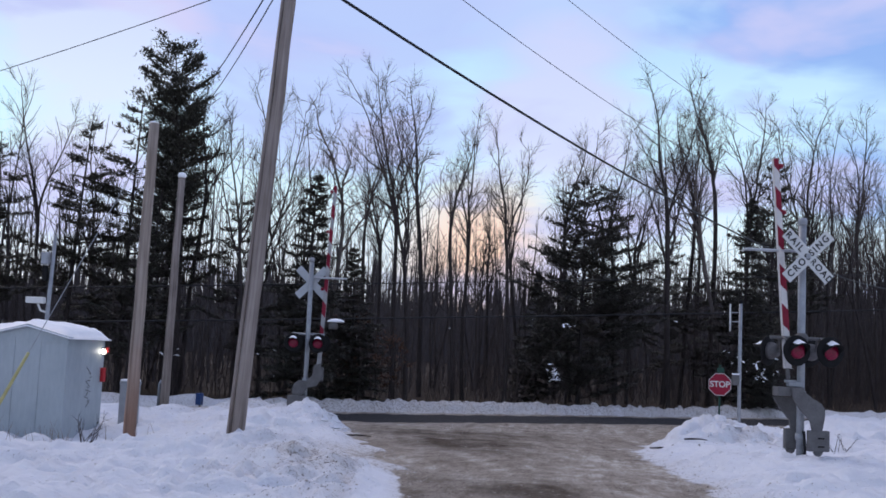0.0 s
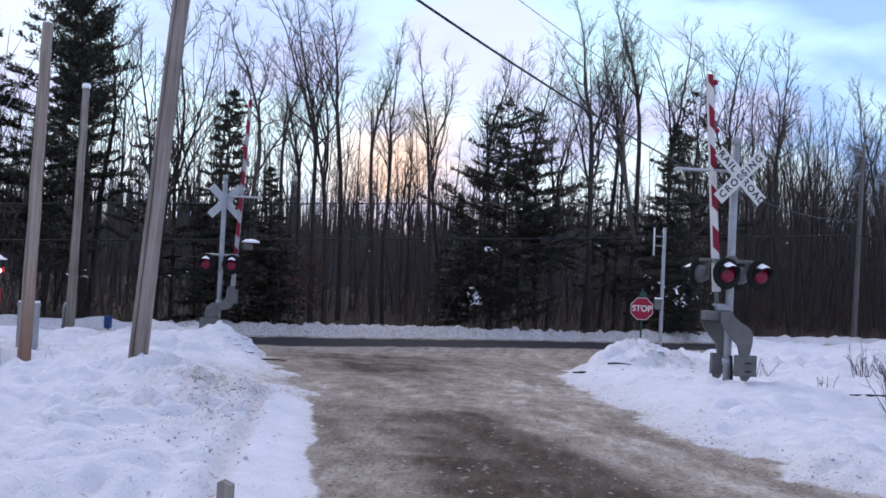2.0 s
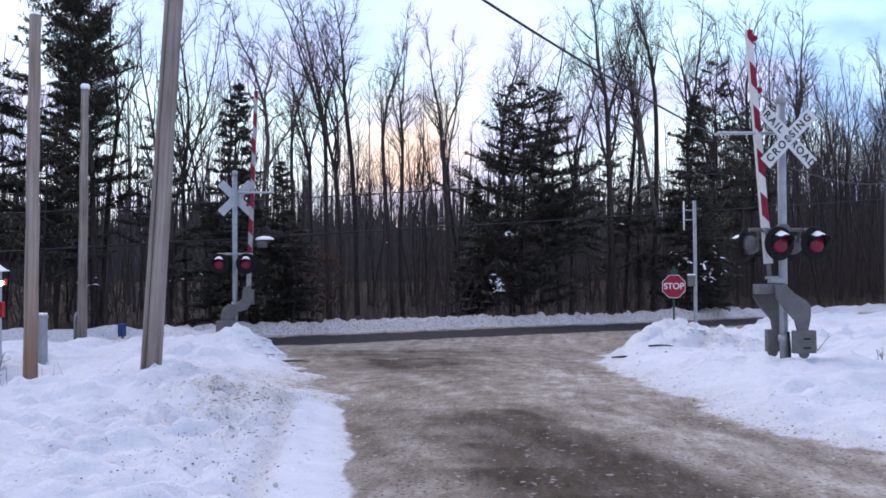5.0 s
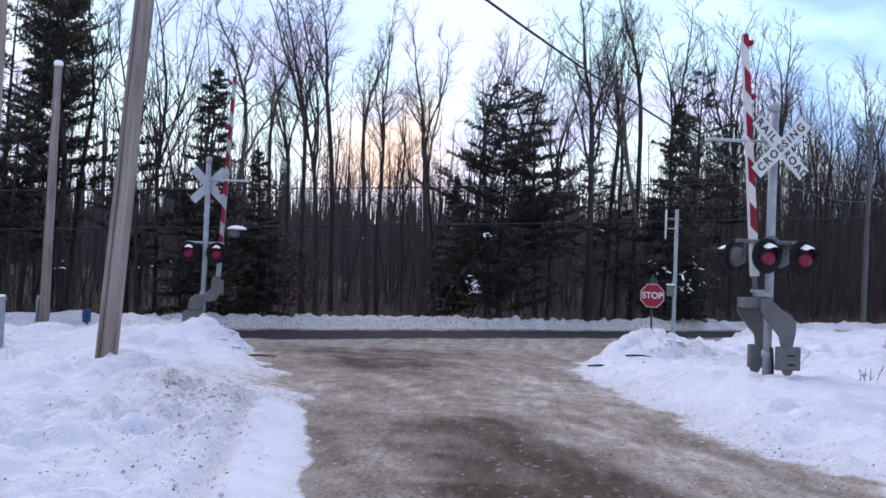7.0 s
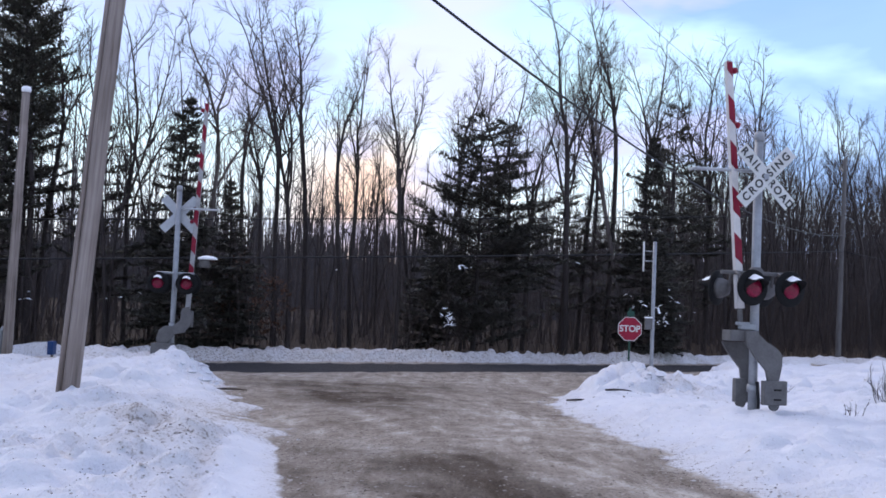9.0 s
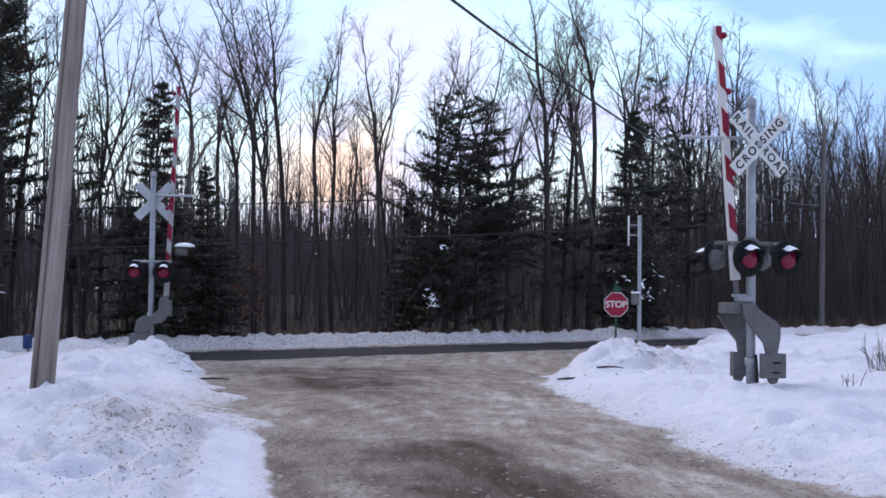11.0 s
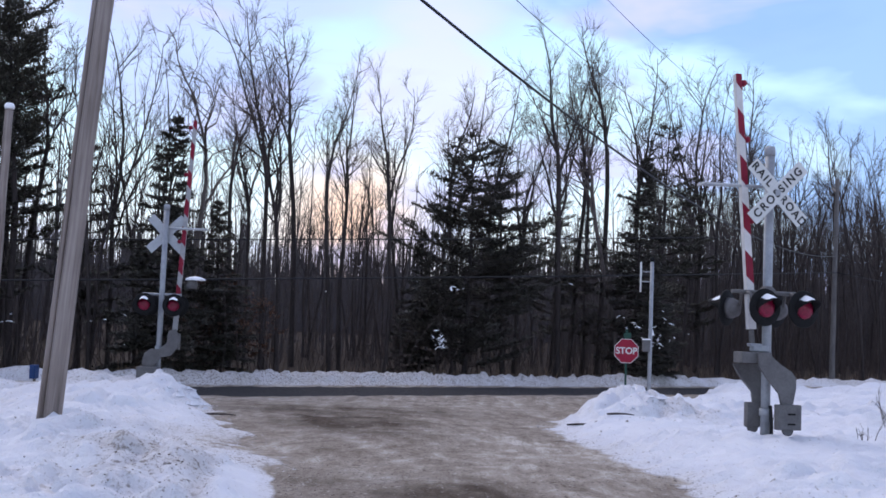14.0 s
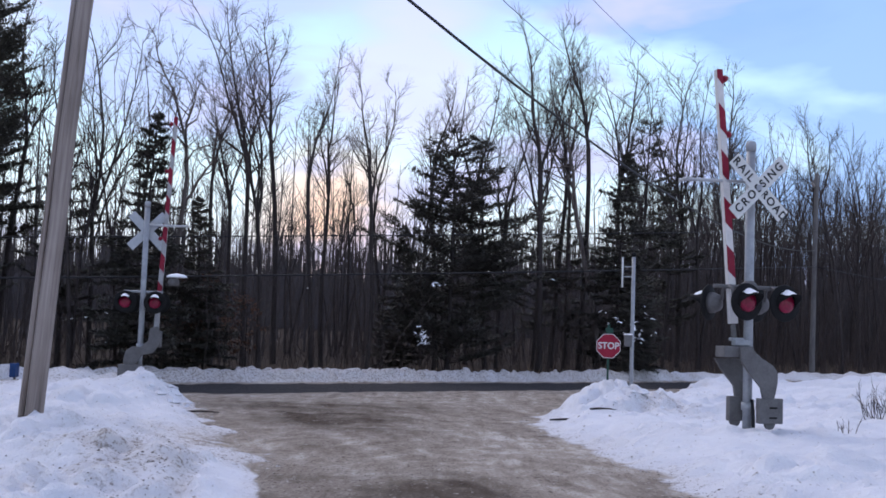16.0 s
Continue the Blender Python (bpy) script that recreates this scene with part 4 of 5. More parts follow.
def crossbuck(parent, y, front_mat, lettered, yaw=0.0):
    """Two crossed blades 1.22 m long, on the plane y."""
    blades = []
    for turn, dy in ((45, 0.0), (-45, 0.014)):
        m = Matrix.Translation((0, y + dy, 3.80)) @ Matrix.Rotation(radians(-turn), 4, "Y")
        bm = box(1.22, 0.006, 0.229, (0, 0, 0), 0.0)
        bmesh.ops.transform(bm, matrix=m, verts=bm.verts)
        blades.append(part("crossbuck_blade", bm, front_mat, parent))
    if lettered:
        def put(text, d, turn, dy, size, sp):
            m = Matrix.Translation((0, y - 0.004 + dy, 3.80)) @ Matrix.Rotation(radians(-turn), 4, "Y") @ Matrix.Translation((d, 0, 0)) @ Matrix.Rotation(radians(90), 4, "X")
            lettering("lettering", text, size, black_ink, parent, m, sp)
        put("CROSSING", 0, 45, -0.001, 0.178, 1.36)
        put("RAIL", -0.375, -45, 0.013, 0.178, 1.28)
        put("ROAD", 0.375, -45, 0.013, 0.178, 1.22)
    return blades


def signal_light(parent, x, y, z, turn, lens):
    """A flashing-light unit: black disc, hood, lens and housing; it faces -y before the turn."""
    M = Matrix.Translation((x, y, z)) @ Matrix.Rotation(radians(turn), 4, "Z")
    R = M @ Matrix.Rotation(radians(90), 4, "X")
    disc = part("light_unit", lathe([(0.165, 0.02), (0.275, 0.02), (0.285, 0.0), (0.275, -0.02), (0.10, -0.025)], 28, R), black_paint, parent)
    part("housing", lathe([(0.165, -0.02), (0.16, -0.10), (0.12, -0.19), (0.05, -0.22)], 20, R), grey_paint, disc, "grey rear housing")
    part("lens", lathe([(0.152, 0.022), (0.15, 0.045), (0.11, 0.062), (0.05, 0.07), (0.005, 0.072)], 24, R), lens, disc, "dark red glass lens" if lens is red_lens else "grey glass lens")
    # hood over the upper part, longer on top
    bm = bmesh.new()
    rows = []
    for k in range(19):
        a = radians(-20 + 220 * k / 18)
        ln = 0.07 + 0.23 * max(0.0, math.sin(a)) ** 0.7 if math.sin(a) > 0 else 0.07
        c, s = math.cos(a), math.sin(a)
        rows.append([bm.verts.new(M @ Vector((r * c, -d, r * s - (0.04 if d > 0.1 else 0) * max(0, s)))) for r, d in ((0.165, 0.0), (0.172, ln), (0.163, ln), (0.157, 0.0))])
    for a, b in zip(rows, rows[1:]):
        for k in range(3):
            f = bm.faces.new((a[k], b[k], b[k + 1], a[k + 1]))
            f.smooth = True
    part("hood", bm, black_paint, disc)
    # snow that lies on the hood
    bm = bmesh.new()
    rows = []
    for k in range(9):
        a = radians(52 + 76 * k / 8)
        c, s = math.cos(a), math.sin(a)
        th = 0.03 * math.sin(math.pi * k / 8) + 0.002
        rows.append([bm.verts.new(M @ Vector((0.172 * c, -d, 0.172 * s - (0.03 if d > 0.15 else 0.0) + h))) for d, h in ((0.03, 0.004), (0.06, th + 0.004), (0.17, th), (0.22, 0.0))])
    for a, b in zip(rows, rows[1:]):
        for k in range(3):
            f = bm.faces.new((a[k], b[k], b[k + 1], a[k + 1]))
            f.smooth = True
    part("snow_cap", bm, cloth_snow, disc, "white snow lying on the hood")
    return disc


def gate_arm(parent, base, tip, lights_side, paint):
    """A raised gate arm with slanted red bands and three small lamps."""
    base, tip = Vector(base), Vector(tip)
    d = tip - base
    L = d.length
    zax = d.normalized()
    xax = (Vector((1, 0, 0)) - zax * zax.x).normalized()
    yax = zax.cross(xax)
    M = Matrix.Translation(base) @ Matrix((xax, yax, zax)).transposed().to_4x4()

    def w(t):
        return 0.062 - 0.014 * t

    bm = bmesh.new()
    prev = None
    for t in (0.0, 0.25, 0.5, 0.75, 1.0):
        ring = [bm.verts.new(M @ Vector((sx * w(t), sy * 0.048, t * L))) for sx, sy in ((-1, -1), (1, -1), (1, 1), (-1, 1))]
        if prev:
            for k in range(4):
                bm.faces.new((prev[k], prev[(k + 1) % 4], ring[(k + 1) % 4], ring[k]))
        else:
            bm.faces.new(ring[::-1])
        prev = ring
    bm.faces.new(prev)
    arm = part("gate_arm", bm, paint, parent, "white gate arm with slanted red bands, raised upright")
    band = 0.40
    z = L - 0.17
    slant = 0.13
    k = 0
    while z > 0.95:
        lo = z - (band if k else 0.10)
        hi = z if k else L - 0.001
        t0, t1 = lo / L, min(hi / L, 1)
        e = 0.003
        bm = bmesh.new()
        up = slant if k else 0.0
        pts = [(-1, lo + slant), (1, lo), (1, hi), (-1, min(hi + up, L - 0.001))]
        f = [bm.verts.new(M @ Vector((sx * (w(zz / L) + e), -0.048 - e, zz))) for sx, zz in pts]
        b = [bm.verts.new(M @ Vector((sx * (w(zz / L) + e), -0.047, zz))) for sx, zz in pts]
        bm.faces.new(f)
        for i in range(4):
            bm.faces.new((f[(i + 1) % 4], f[i], b[i], b[(i + 1) % 4]))
        part("red_band", bm, gate_red, arm, "red slanted band")
        z = lo - (0.35 if k else 0.40)
        k += 1
    for t in (0.965, 0.74, 0.42):
        c = M @ Vector((lights_side * (w(t) + 0.055), 0, t * L))
        lamp = part("arm_lamp", lathe([(0.02, -0.055), (0.048, -0.04), (0.055, 0.0), (0.045, 0.04), (0.01, 0.055)], 12, Matrix.Translation(c) @ Matrix.Rotation(radians(90), 4, "X")), gate_red, arm, "small red gate lamp")
        part("lamp_bracket", tube([M @ Vector((lights_side * w(t), 0, t * L)), c], 0.012, 6), grey_paint, lamp)
    return arm


def mechanism(parent, z, near):
    """The gate's drive: a header block, two curved counterweight arms and their weights, clamped to the mast."""
    s = near
    part("drive_block", box(0.50, 0.28, 0.17, (-0.28 * s, -0.08, z + 0.03), 0.012), grey_paint, parent)
    part("arm_shoe", box(0.26, 0.14, 0.10, (-0.16 * s, -0.06, z + 0.17), 0.02), galvanized, parent)
    right = [(-0.30, 0.10), (-0.12, 0.10), (0.06, -0.05), (0.26, -0.16), (0.34, -0.26), (0.34, -0.42), (0.29, -0.66), (0.10, -0.66), (0.06, -0.50), (-0.16, -0.26), (-0.28, -0.10)]
    left = [(-0.46, -0.08), (0.02, -0.08), (0.06, -0.30), (0.05, -0.70), (-0.10, -0.70), (-0.13, -0.50), (-0.36, -0.24)]
    part("counterweight_arm", plate([(x * s, zz + z) for x, zz in right], 0.05, Matrix.Translation((0, -0.27, 0))), grey_paint, parent)
    part("counterweight_arm", plate([(x * s, zz + z) for x, zz in left], 0.05, Matrix.Translation((0, 0.20, 0))), grey_paint, parent)
    for x, y, hw in ((0.22 * s, -0.27, 0.20), (-0.10 * s, 0.20, 0.12)):
        wgt = part("counterweight", box(2 * hw, 0.12, 0.38, (x, y, z - 0.85), 0.012), grey_paint, parent)
        part("weight_lug", plate([(x + 0.085 * math.cos(a), z - 1.04 + 0.09 * math.sin(a)) for a in (radians(180 + 15 * k) for k in range(13))], 0.05, Matrix.Translation((0, y, 0))), grey_paint, wgt)
        if hw > 0.15:
            # slots are not cut: black strips on the face paint their inner shade
            for dz in (0.05, -0.10):
                part("slot", box(0.13, 0.012, 0.025, (x + 0.03, y - 0.062, z - 0.85 + dz), 0.004), black_paint, wgt, "black strip that paints the shade of a slot in the weight")
    part("mast_clamp", lathe([(0.095, z - 0.86), (0.095, z - 0.74)], 16), galvanized, parent)
    part("mast_clamp", lathe([(0.095, z - 0.15), (0.095, z + 0.05)], 16), galvanized, parent)


def crossing_signal(at, turn, lettered, tip, name, label):
    ob = thing(name, Matrix.Translation(at) @ Matrix.Rotation(radians(turn), 4, "Z"), label, "crossing signal", "railway crossing signals")
    part("mast", tube([(0, 0, -0.7), (0, 0, 2.0), (0, 0, 4.45)], 0.072, 16), galvanized, ob)
    part("mast_cap", lathe([(0.082, 4.40), (0.084, 4.50), (0.07, 4.545), (0.02, 4.56)], 16), galvanized, ob)
    return ob


def near_signal():
    ob = crossing_signal((5.40, 17.5, 0.0), 16, True, None, "crossing_signal", "grey railway crossing signal with lettered crossbuck, unlit lights, raised gate")
    inv = ob.matrix_world.inverted()
    crossbuck(ob, -0.25, white_sign, True)
    part("crossbuck_bracket", box(0.10, 0.26, 0.10, (0, -0.13, 3.80), 0.01), galvanized, ob)
    # light crossarm, front and rear pairs
    part("light_crossarm", tube([(-0.62, -0.02, 2.27), (0.66, -0.02, 2.27)], 0.032, 10), grey_paint, ob)
    part("junction_box", lathe([(0.11, 2.18), (0.12, 2.24), (0.12, 2.32), (0.06, 2.38)], 16), grey_paint, ob)
    for x in (-0.375, 0.375):
        part("light_hanger", tube([(x, -0.02, 2.27), (x, -0.16, 2.24), (x, -0.20, 2.06)], 0.026, 8), grey_paint, ob)
        signal_light(ob, x + (0.10 if x < 0 else 0.0), -0.40, 2.03, 8, red_lens)
        part("light_hanger", tube([(x, -0.02, 2.27), (x, 0.12, 2.24), (x, 0.16, 2.06)], 0.026, 8), grey_paint, ob)
        signal_light(ob, x + (-0.115 if x < 0 else -0.05), 0.36, 2.02, 218 if x < 0 else 196, clear_lens)
    part("conduit", tube([(0.05, -0.10, -0.3), (0.05, -0.10, 0.25), (0.03, -0.09, 0.55)], 0.028, 8), rubber_black, ob, "dark cable conduit at the foot")
    # side pipe with a crosspiece at the sign's height
    part("bell_pipe", tube([(-0.02, 0.05, 3.92), (-1.05, 0.22, 3.92)], 0.028, 8), sign_back, ob)
    part("pipe_end", tube([(-1.02, 0.05, 3.92), (-1.02, 0.38, 3.92)], 0.024, 8), sign_back, ob)
    foot, hinge = inv @ Vector((5.145, 17.43, 1.70)), inv @ Vector((5.17, 17.42, 1.36))
    part("arm_foot", tube([hinge, foot + (foot - hinge) * 0.4], [0.045, 0.04], 8), grey_paint, ob, "grey steel fitting that holds the gate arm")
    part("foot_clamp", box(0.20, 0.12, 0.05, hinge + Vector((0.03, 0, 0.10)), 0.01), galvanized, ob)
    gate_arm(ob, foot, inv @ Vector((4.89, 17.6, 5.70)), 1, gate_white)
    mechanism(ob, 1.24, 1)
    return ob


def far_signal():
    ob = crossing_signal((-7.20, 28.45, -0.1), 6, False, None, "crossing_signal", "grey railway crossing signal with blank crossbuck back and raised gate")
    inv = ob.matrix_world.inverted()
    crossbuck(ob, 0.16, sign_back, False)
    part("light_crossarm", tube([(-0.48, 0, 2.22), (0.50, 0, 2.22)], 0.035, 10), galvanized, ob)
    for x in (-0.37, 0.37):
        part("light_hanger", tube([(x, 0, 2.22), (x, -0.12, 2.18), (x, -0.14, 2.0)], 0.026, 8), grey_paint, ob)
        signal_light(ob, x, -0.34, 1.95, 0, red_lens)
        part("light_hanger", tube([(x, 0, 2.22), (x, 0.12, 2.18), (x, 0.14, 2.0)], 0.026, 8), grey_paint, ob)
        signal_light(ob, x, 0.34, 1.95, 180, clear_lens)
    part("bell_pipe", tube([(0.05, 0.0, 3.94), (1.10, -0.05, 3.94)], 0.030, 8), sign_back, ob)
    part("pipe_end", tube([(1.06, -0.2, 3.94), (1.06, 0.15, 3.94)], 0.026, 8), sign_back, ob)
    gate_arm(ob, inv @ Vector((-6.88, 28.7, 1.2)), inv @ Vector((-6.62, 28.6, 6.70)), -1, grey_arm)
    # bell lamp with snow on its shade
    part("side_lamp", lathe([(0.13, 2.40), (0.15, 2.50), (0.11, 2.66), (0.04, 2.72)], 16, Matrix.Translation((0.72, 0.2, 0))), grey_paint, ob)
    part("snow_cap", lathe([(0.27, 2.62), (0.25, 2.67), (0.15, 2.71), (0.02, 2.73)], 16, Matrix.Translation((0.80, 0.2, 0))), cloth_snow, ob, "white snow on the lamp's shade")
    # drive, counterweights and base box
    arm = [(0.52, 1.30), (0.62, 1.05), (0.60, 0.86), (0.42, 0.62), (0.10, 0.56), (-0.10, 0.30), (-0.12, 0.0), (-0.36, 0.0), (-0.44, 0.42), (-0.38, 0.66), (-0.20, 0.78), (0.05, 0.76), (0.26, 0.94), (0.30, 1.25)]
    part("counterweight_arm", plate([(x * 0.85, z + 0.05) for x, z in arm], 0.06, Matrix.Translation((0, -0.14, 0))), grey_paint, ob)
    part("drive_block", box(0.30, 0.30, 0.42, (0.36, 0.06, 1.02), 0.02), grey_paint, ob)
    part("base_box", box(0.56, 0.36, 0.50, (-0.20, -0.12, 0.12), 0.015), grey_paint, ob)
    part("mast_clamp", lathe([(0.10, 0.75), (0.10, 0.9)], 16), galvanized, ob)
    return ob


near_signal()
far_signal()


# ---------------------------------------------------------------- poles, signs, cables
def wood_pole(base, top, r0, r1, mat, label, group="utility poles"):
    base, top = Vector(base), Vector(top)
    d = top - base
    M = Matrix.Translation(base) @ d.to_track_quat("Z", "X").to_matrix().to_4x4()
    ob = thing("utility_pole", M, label, "pole", group)
    n = 12
    L = d.length
    rnd = random.Random(int(abs(base.x * 100)))
    pts = [(rnd.gauss(0, 0.006), rnd.gauss(0, 0.006), -0.6 + (L + 0.6) * i / n) for i in range(n + 1)]
    part("pole_shaft", tube(pts, [r0 + (r1 - r0) * i / n for i in range(n + 1)], 20), mat, ob)
    return ob, M, L


p1, M1, L1 = wood_pole((-4.42, 14.35, 0.18), (-3.86, 14.45, 9.4), 0.115, 0.095, pole_grey, "tall leaning weathered grey wooden utility pole in the snow bank")
part("conduit_board", tube([(0.155, -0.03, -0.3), (0.145, -0.03, 4.0), (0.13, -0.03, 8.6)], [0.042, 0.040, 0.036], 10), pole_grey, p1, "thin wooden riser strapped beside the pole")
# black wire made thick to draw the shaded gap between pole and riser
part("gap_wire", tube([(0.100, -0.085, -0.3), (0.094, -0.08, 4.0), (0.080, -0.07, 9.0)], 0.022, 6), rubber_black, p1, "dark wire up the pole, thickened to stand for the shaded gap")
p2, M2, L2 = wood_pole((-7.12, 16.0, -0.36), (-7.07, 16.05, 5.92), 0.125, 0.095, pole_wood, "short weathered wooden pole with a reddish worn foot")
part("pole_snow", lathe([(0.095, L2), (0.08, L2 + 0.03), (0.01, L2 + 0.045)], 14), cloth_snow, p2)
p3, M3, L3 = wood_pole((-12.04, 29.4, -0.6), (-11.94, 29.4, 7.02), 0.15, 0.105, pole_grey, "slender weathered wooden pole with a snow cap")
part("pole_snow", lathe([(0.12, L3 - 0.03), (0.14, L3 + 0.06), (0.10, L3 + 0.13), (0.01, L3 + 0.15)], 14), cloth_snow, p3, "white snow on the pole's top")
part("riser_pipe", tube([(0.22, -0.08, -0.5), (0.22, -0.08, 0.95), (0.16, -0.05, 1.05)], 0.06, 10), galvanized, p3)
pole_dim = simple("darkened_pole_wood", (0.085, 0.078, 0.078), (0.16, 0.15, 0.148), 3, 0.9, 0, (3, 3, 0.5), 0.4)
p4, M4, L4 = wood_pole((19.9, 59.8, -0.3), (20.1, 59.9, 10.5), 0.15, 0.11, pole_dim, "distant wooden utility pole with a crossarm beside the road")
part("crossarm", box(2.2, 0.10, 0.12, (0, -0.14, L4 - 0.7), 0.01, Matrix.Rotation(radians(38), 4, "Z")), pole_grey, p4)
for k in (-0.9, -0.35, 0.35, 0.9):
    c, s = math.cos(radians(38)), math.sin(radians(38))
    part("insulator", lathe([(0.035, 0), (0.05, 0.05), (0.035, 0.09), (0.045, 0.13), (0.01, 0.16)], 10, Matrix.Translation((k * c, -0.14 + k * s, L4 - 0.64))), grey_paint, p4)


def cable(name, a, b, sag, r, label, n=26):
    a, b = Vector(a), Vector(b)
    pts = [a.lerp(b, t) - Vector((0, 0, 4 * sag * t * (1 - t))) for t in (i / n for i in range(n + 1))]
    ob = mesh_object(name, tube(pts, r, 6), rubber_black)
    return tagged(ob, label, "cable", "overhead wires")


cable("overhead_cable", (-13.19, -12.22, 11.09), (20.00, 59.80, 6.28), 2.97, 0.024, "thick black overhead cable sagging down to a distant utility pole", 60)
cable("overhead_wire", (-14.31, -14.34, 14.79), (20.00, 59.80, 11.12), 5.72, 0.007, "thin dark overhead wire running to a distant utility pole", 60)
cable("overhead_wire", (-13.23, -12.51, 14.90), (20.60, 59.40, 12.21), 5.12, 0.006, "thin dark overhead wire running to a distant utility pole", 60)
# wires along the cross road
cable("roadside_wire", (20.0, 59.6, 7.35), (-28.0, 20.9, 2.2), 0.12, 0.020, "dark wire strung along the far side of the road", 40)
cable("roadside_wire", (20.0, 59.6, 5.4), (-28.0, 20.9, 1.3), 0.12, 0.026, "dark wire strung along the far side of the road", 40)
cable("roadside_wire", (20.0, 59.6, 7.35), (60.0, 90.0, 6.8), 0.8, 0.016, "dark wire strung along the far side of the road", 30)
cable("roadside_wire", (20.0, 59.6, 5.4), (60.0, 90.0, 5.2), 0.8, 0.022, "dark wire strung along the far side of the road", 30)
# service wires leaving the leaning pole
cable("service_wire", (-3.88, 14.4, 8.40), (-17.0, 22.6, 7.95), 0.1, 0.010, "thin service wire leaving the leaning pole")
cable("service_wire", (-3.88, 14.4, 8.9), (-17.37, 43.00, 12.48), 0.25, 0.016, "thin service wire leaving the leaning pole")
cable("service_wire", (-3.88, 14.4, 8.6), (-16.84, 43.00, 12.36), 0.25, 0.014, "thin service wire leaving the leaning pole")


def stop_sign():
    ob = thing("stop_sign", Matrix.Translation((5.65, 35.15, 0)) @ Matrix.Rotation(radians(4), 4, "Z"), "red octagonal stop sign with white border on a green post", "sign")
    r = 0.38 / math.cos(radians(22.5))

    def octagon(rr):
        return [(rr * math.cos(radians(22.5 + 45 * k)), 1.07 + rr * math.sin(radians(22.5 + 45 * k))) for k in range(8)]

    part("sign_border", plate(octagon(r), 0.006), white_sign, ob, "white reflective border")
    part("sign_face", plate(octagon(r - 0.022), 0.006, Matrix.Translation((0, -0.005, 0))), stop_red, ob)
    lettering("lettering", "STOP", 0.285, white_sign, ob, Matrix.Translation((0, -0.010, 1.07)) @ Matrix.Rotation(radians(90), 4, "X"), 0.98, 0.002)
    part("sign_post", box(0.06, 0.05, 2.4, (0, 0.035, 0.55), 0.008), green_sign, ob, "green steel post")
    part("name_plate", box(0.24, 0.012, 0.16, (0.02, 0.0, 1.56), 0.004), green_sign, ob, "small green plate above the sign")


def antenna_mast():
    ob = thing("antenna_mast", Matrix.Translation((6.08, 33.2, -0.45)), "slim grey antenna mast with a white whip aerial and small box", "antenna")
    part("mast", tube([(0.0, 0, -0.6), (0.0, 0, 2.0), (0.0, 0, 4.25)], [0.062, 0.058, 0.055], 12), galvanized, ob)
    part("mast_top", lathe([(0.06, 4.22), (0.075, 4.26), (0.07, 4.34), (0.01, 4.36)], 12), black_paint, ob)
    aer = part("aerial", tube([(-0.33, 0, 3.30), (-0.33, 0, 4.20)], 0.028, 8), white_sign, ob, "white whip aerial beside the mast")
    for z in (3.62, 3.92):
        part("aerial_bracket", tube([(0, 0, z), (-0.33, 0, z)], 0.018, 6), galvanized, aer)
    part("equipment_box", box(0.22, 0.16, 0.34, (-0.13, -0.05, 1.72), 0.015), grey_paint, ob)
    part("snow_cap", box(0.24, 0.18, 0.04, (-0.13, -0.05, 1.91), 0.015), cloth_snow, ob)


stop_sign()
antenna_mast()


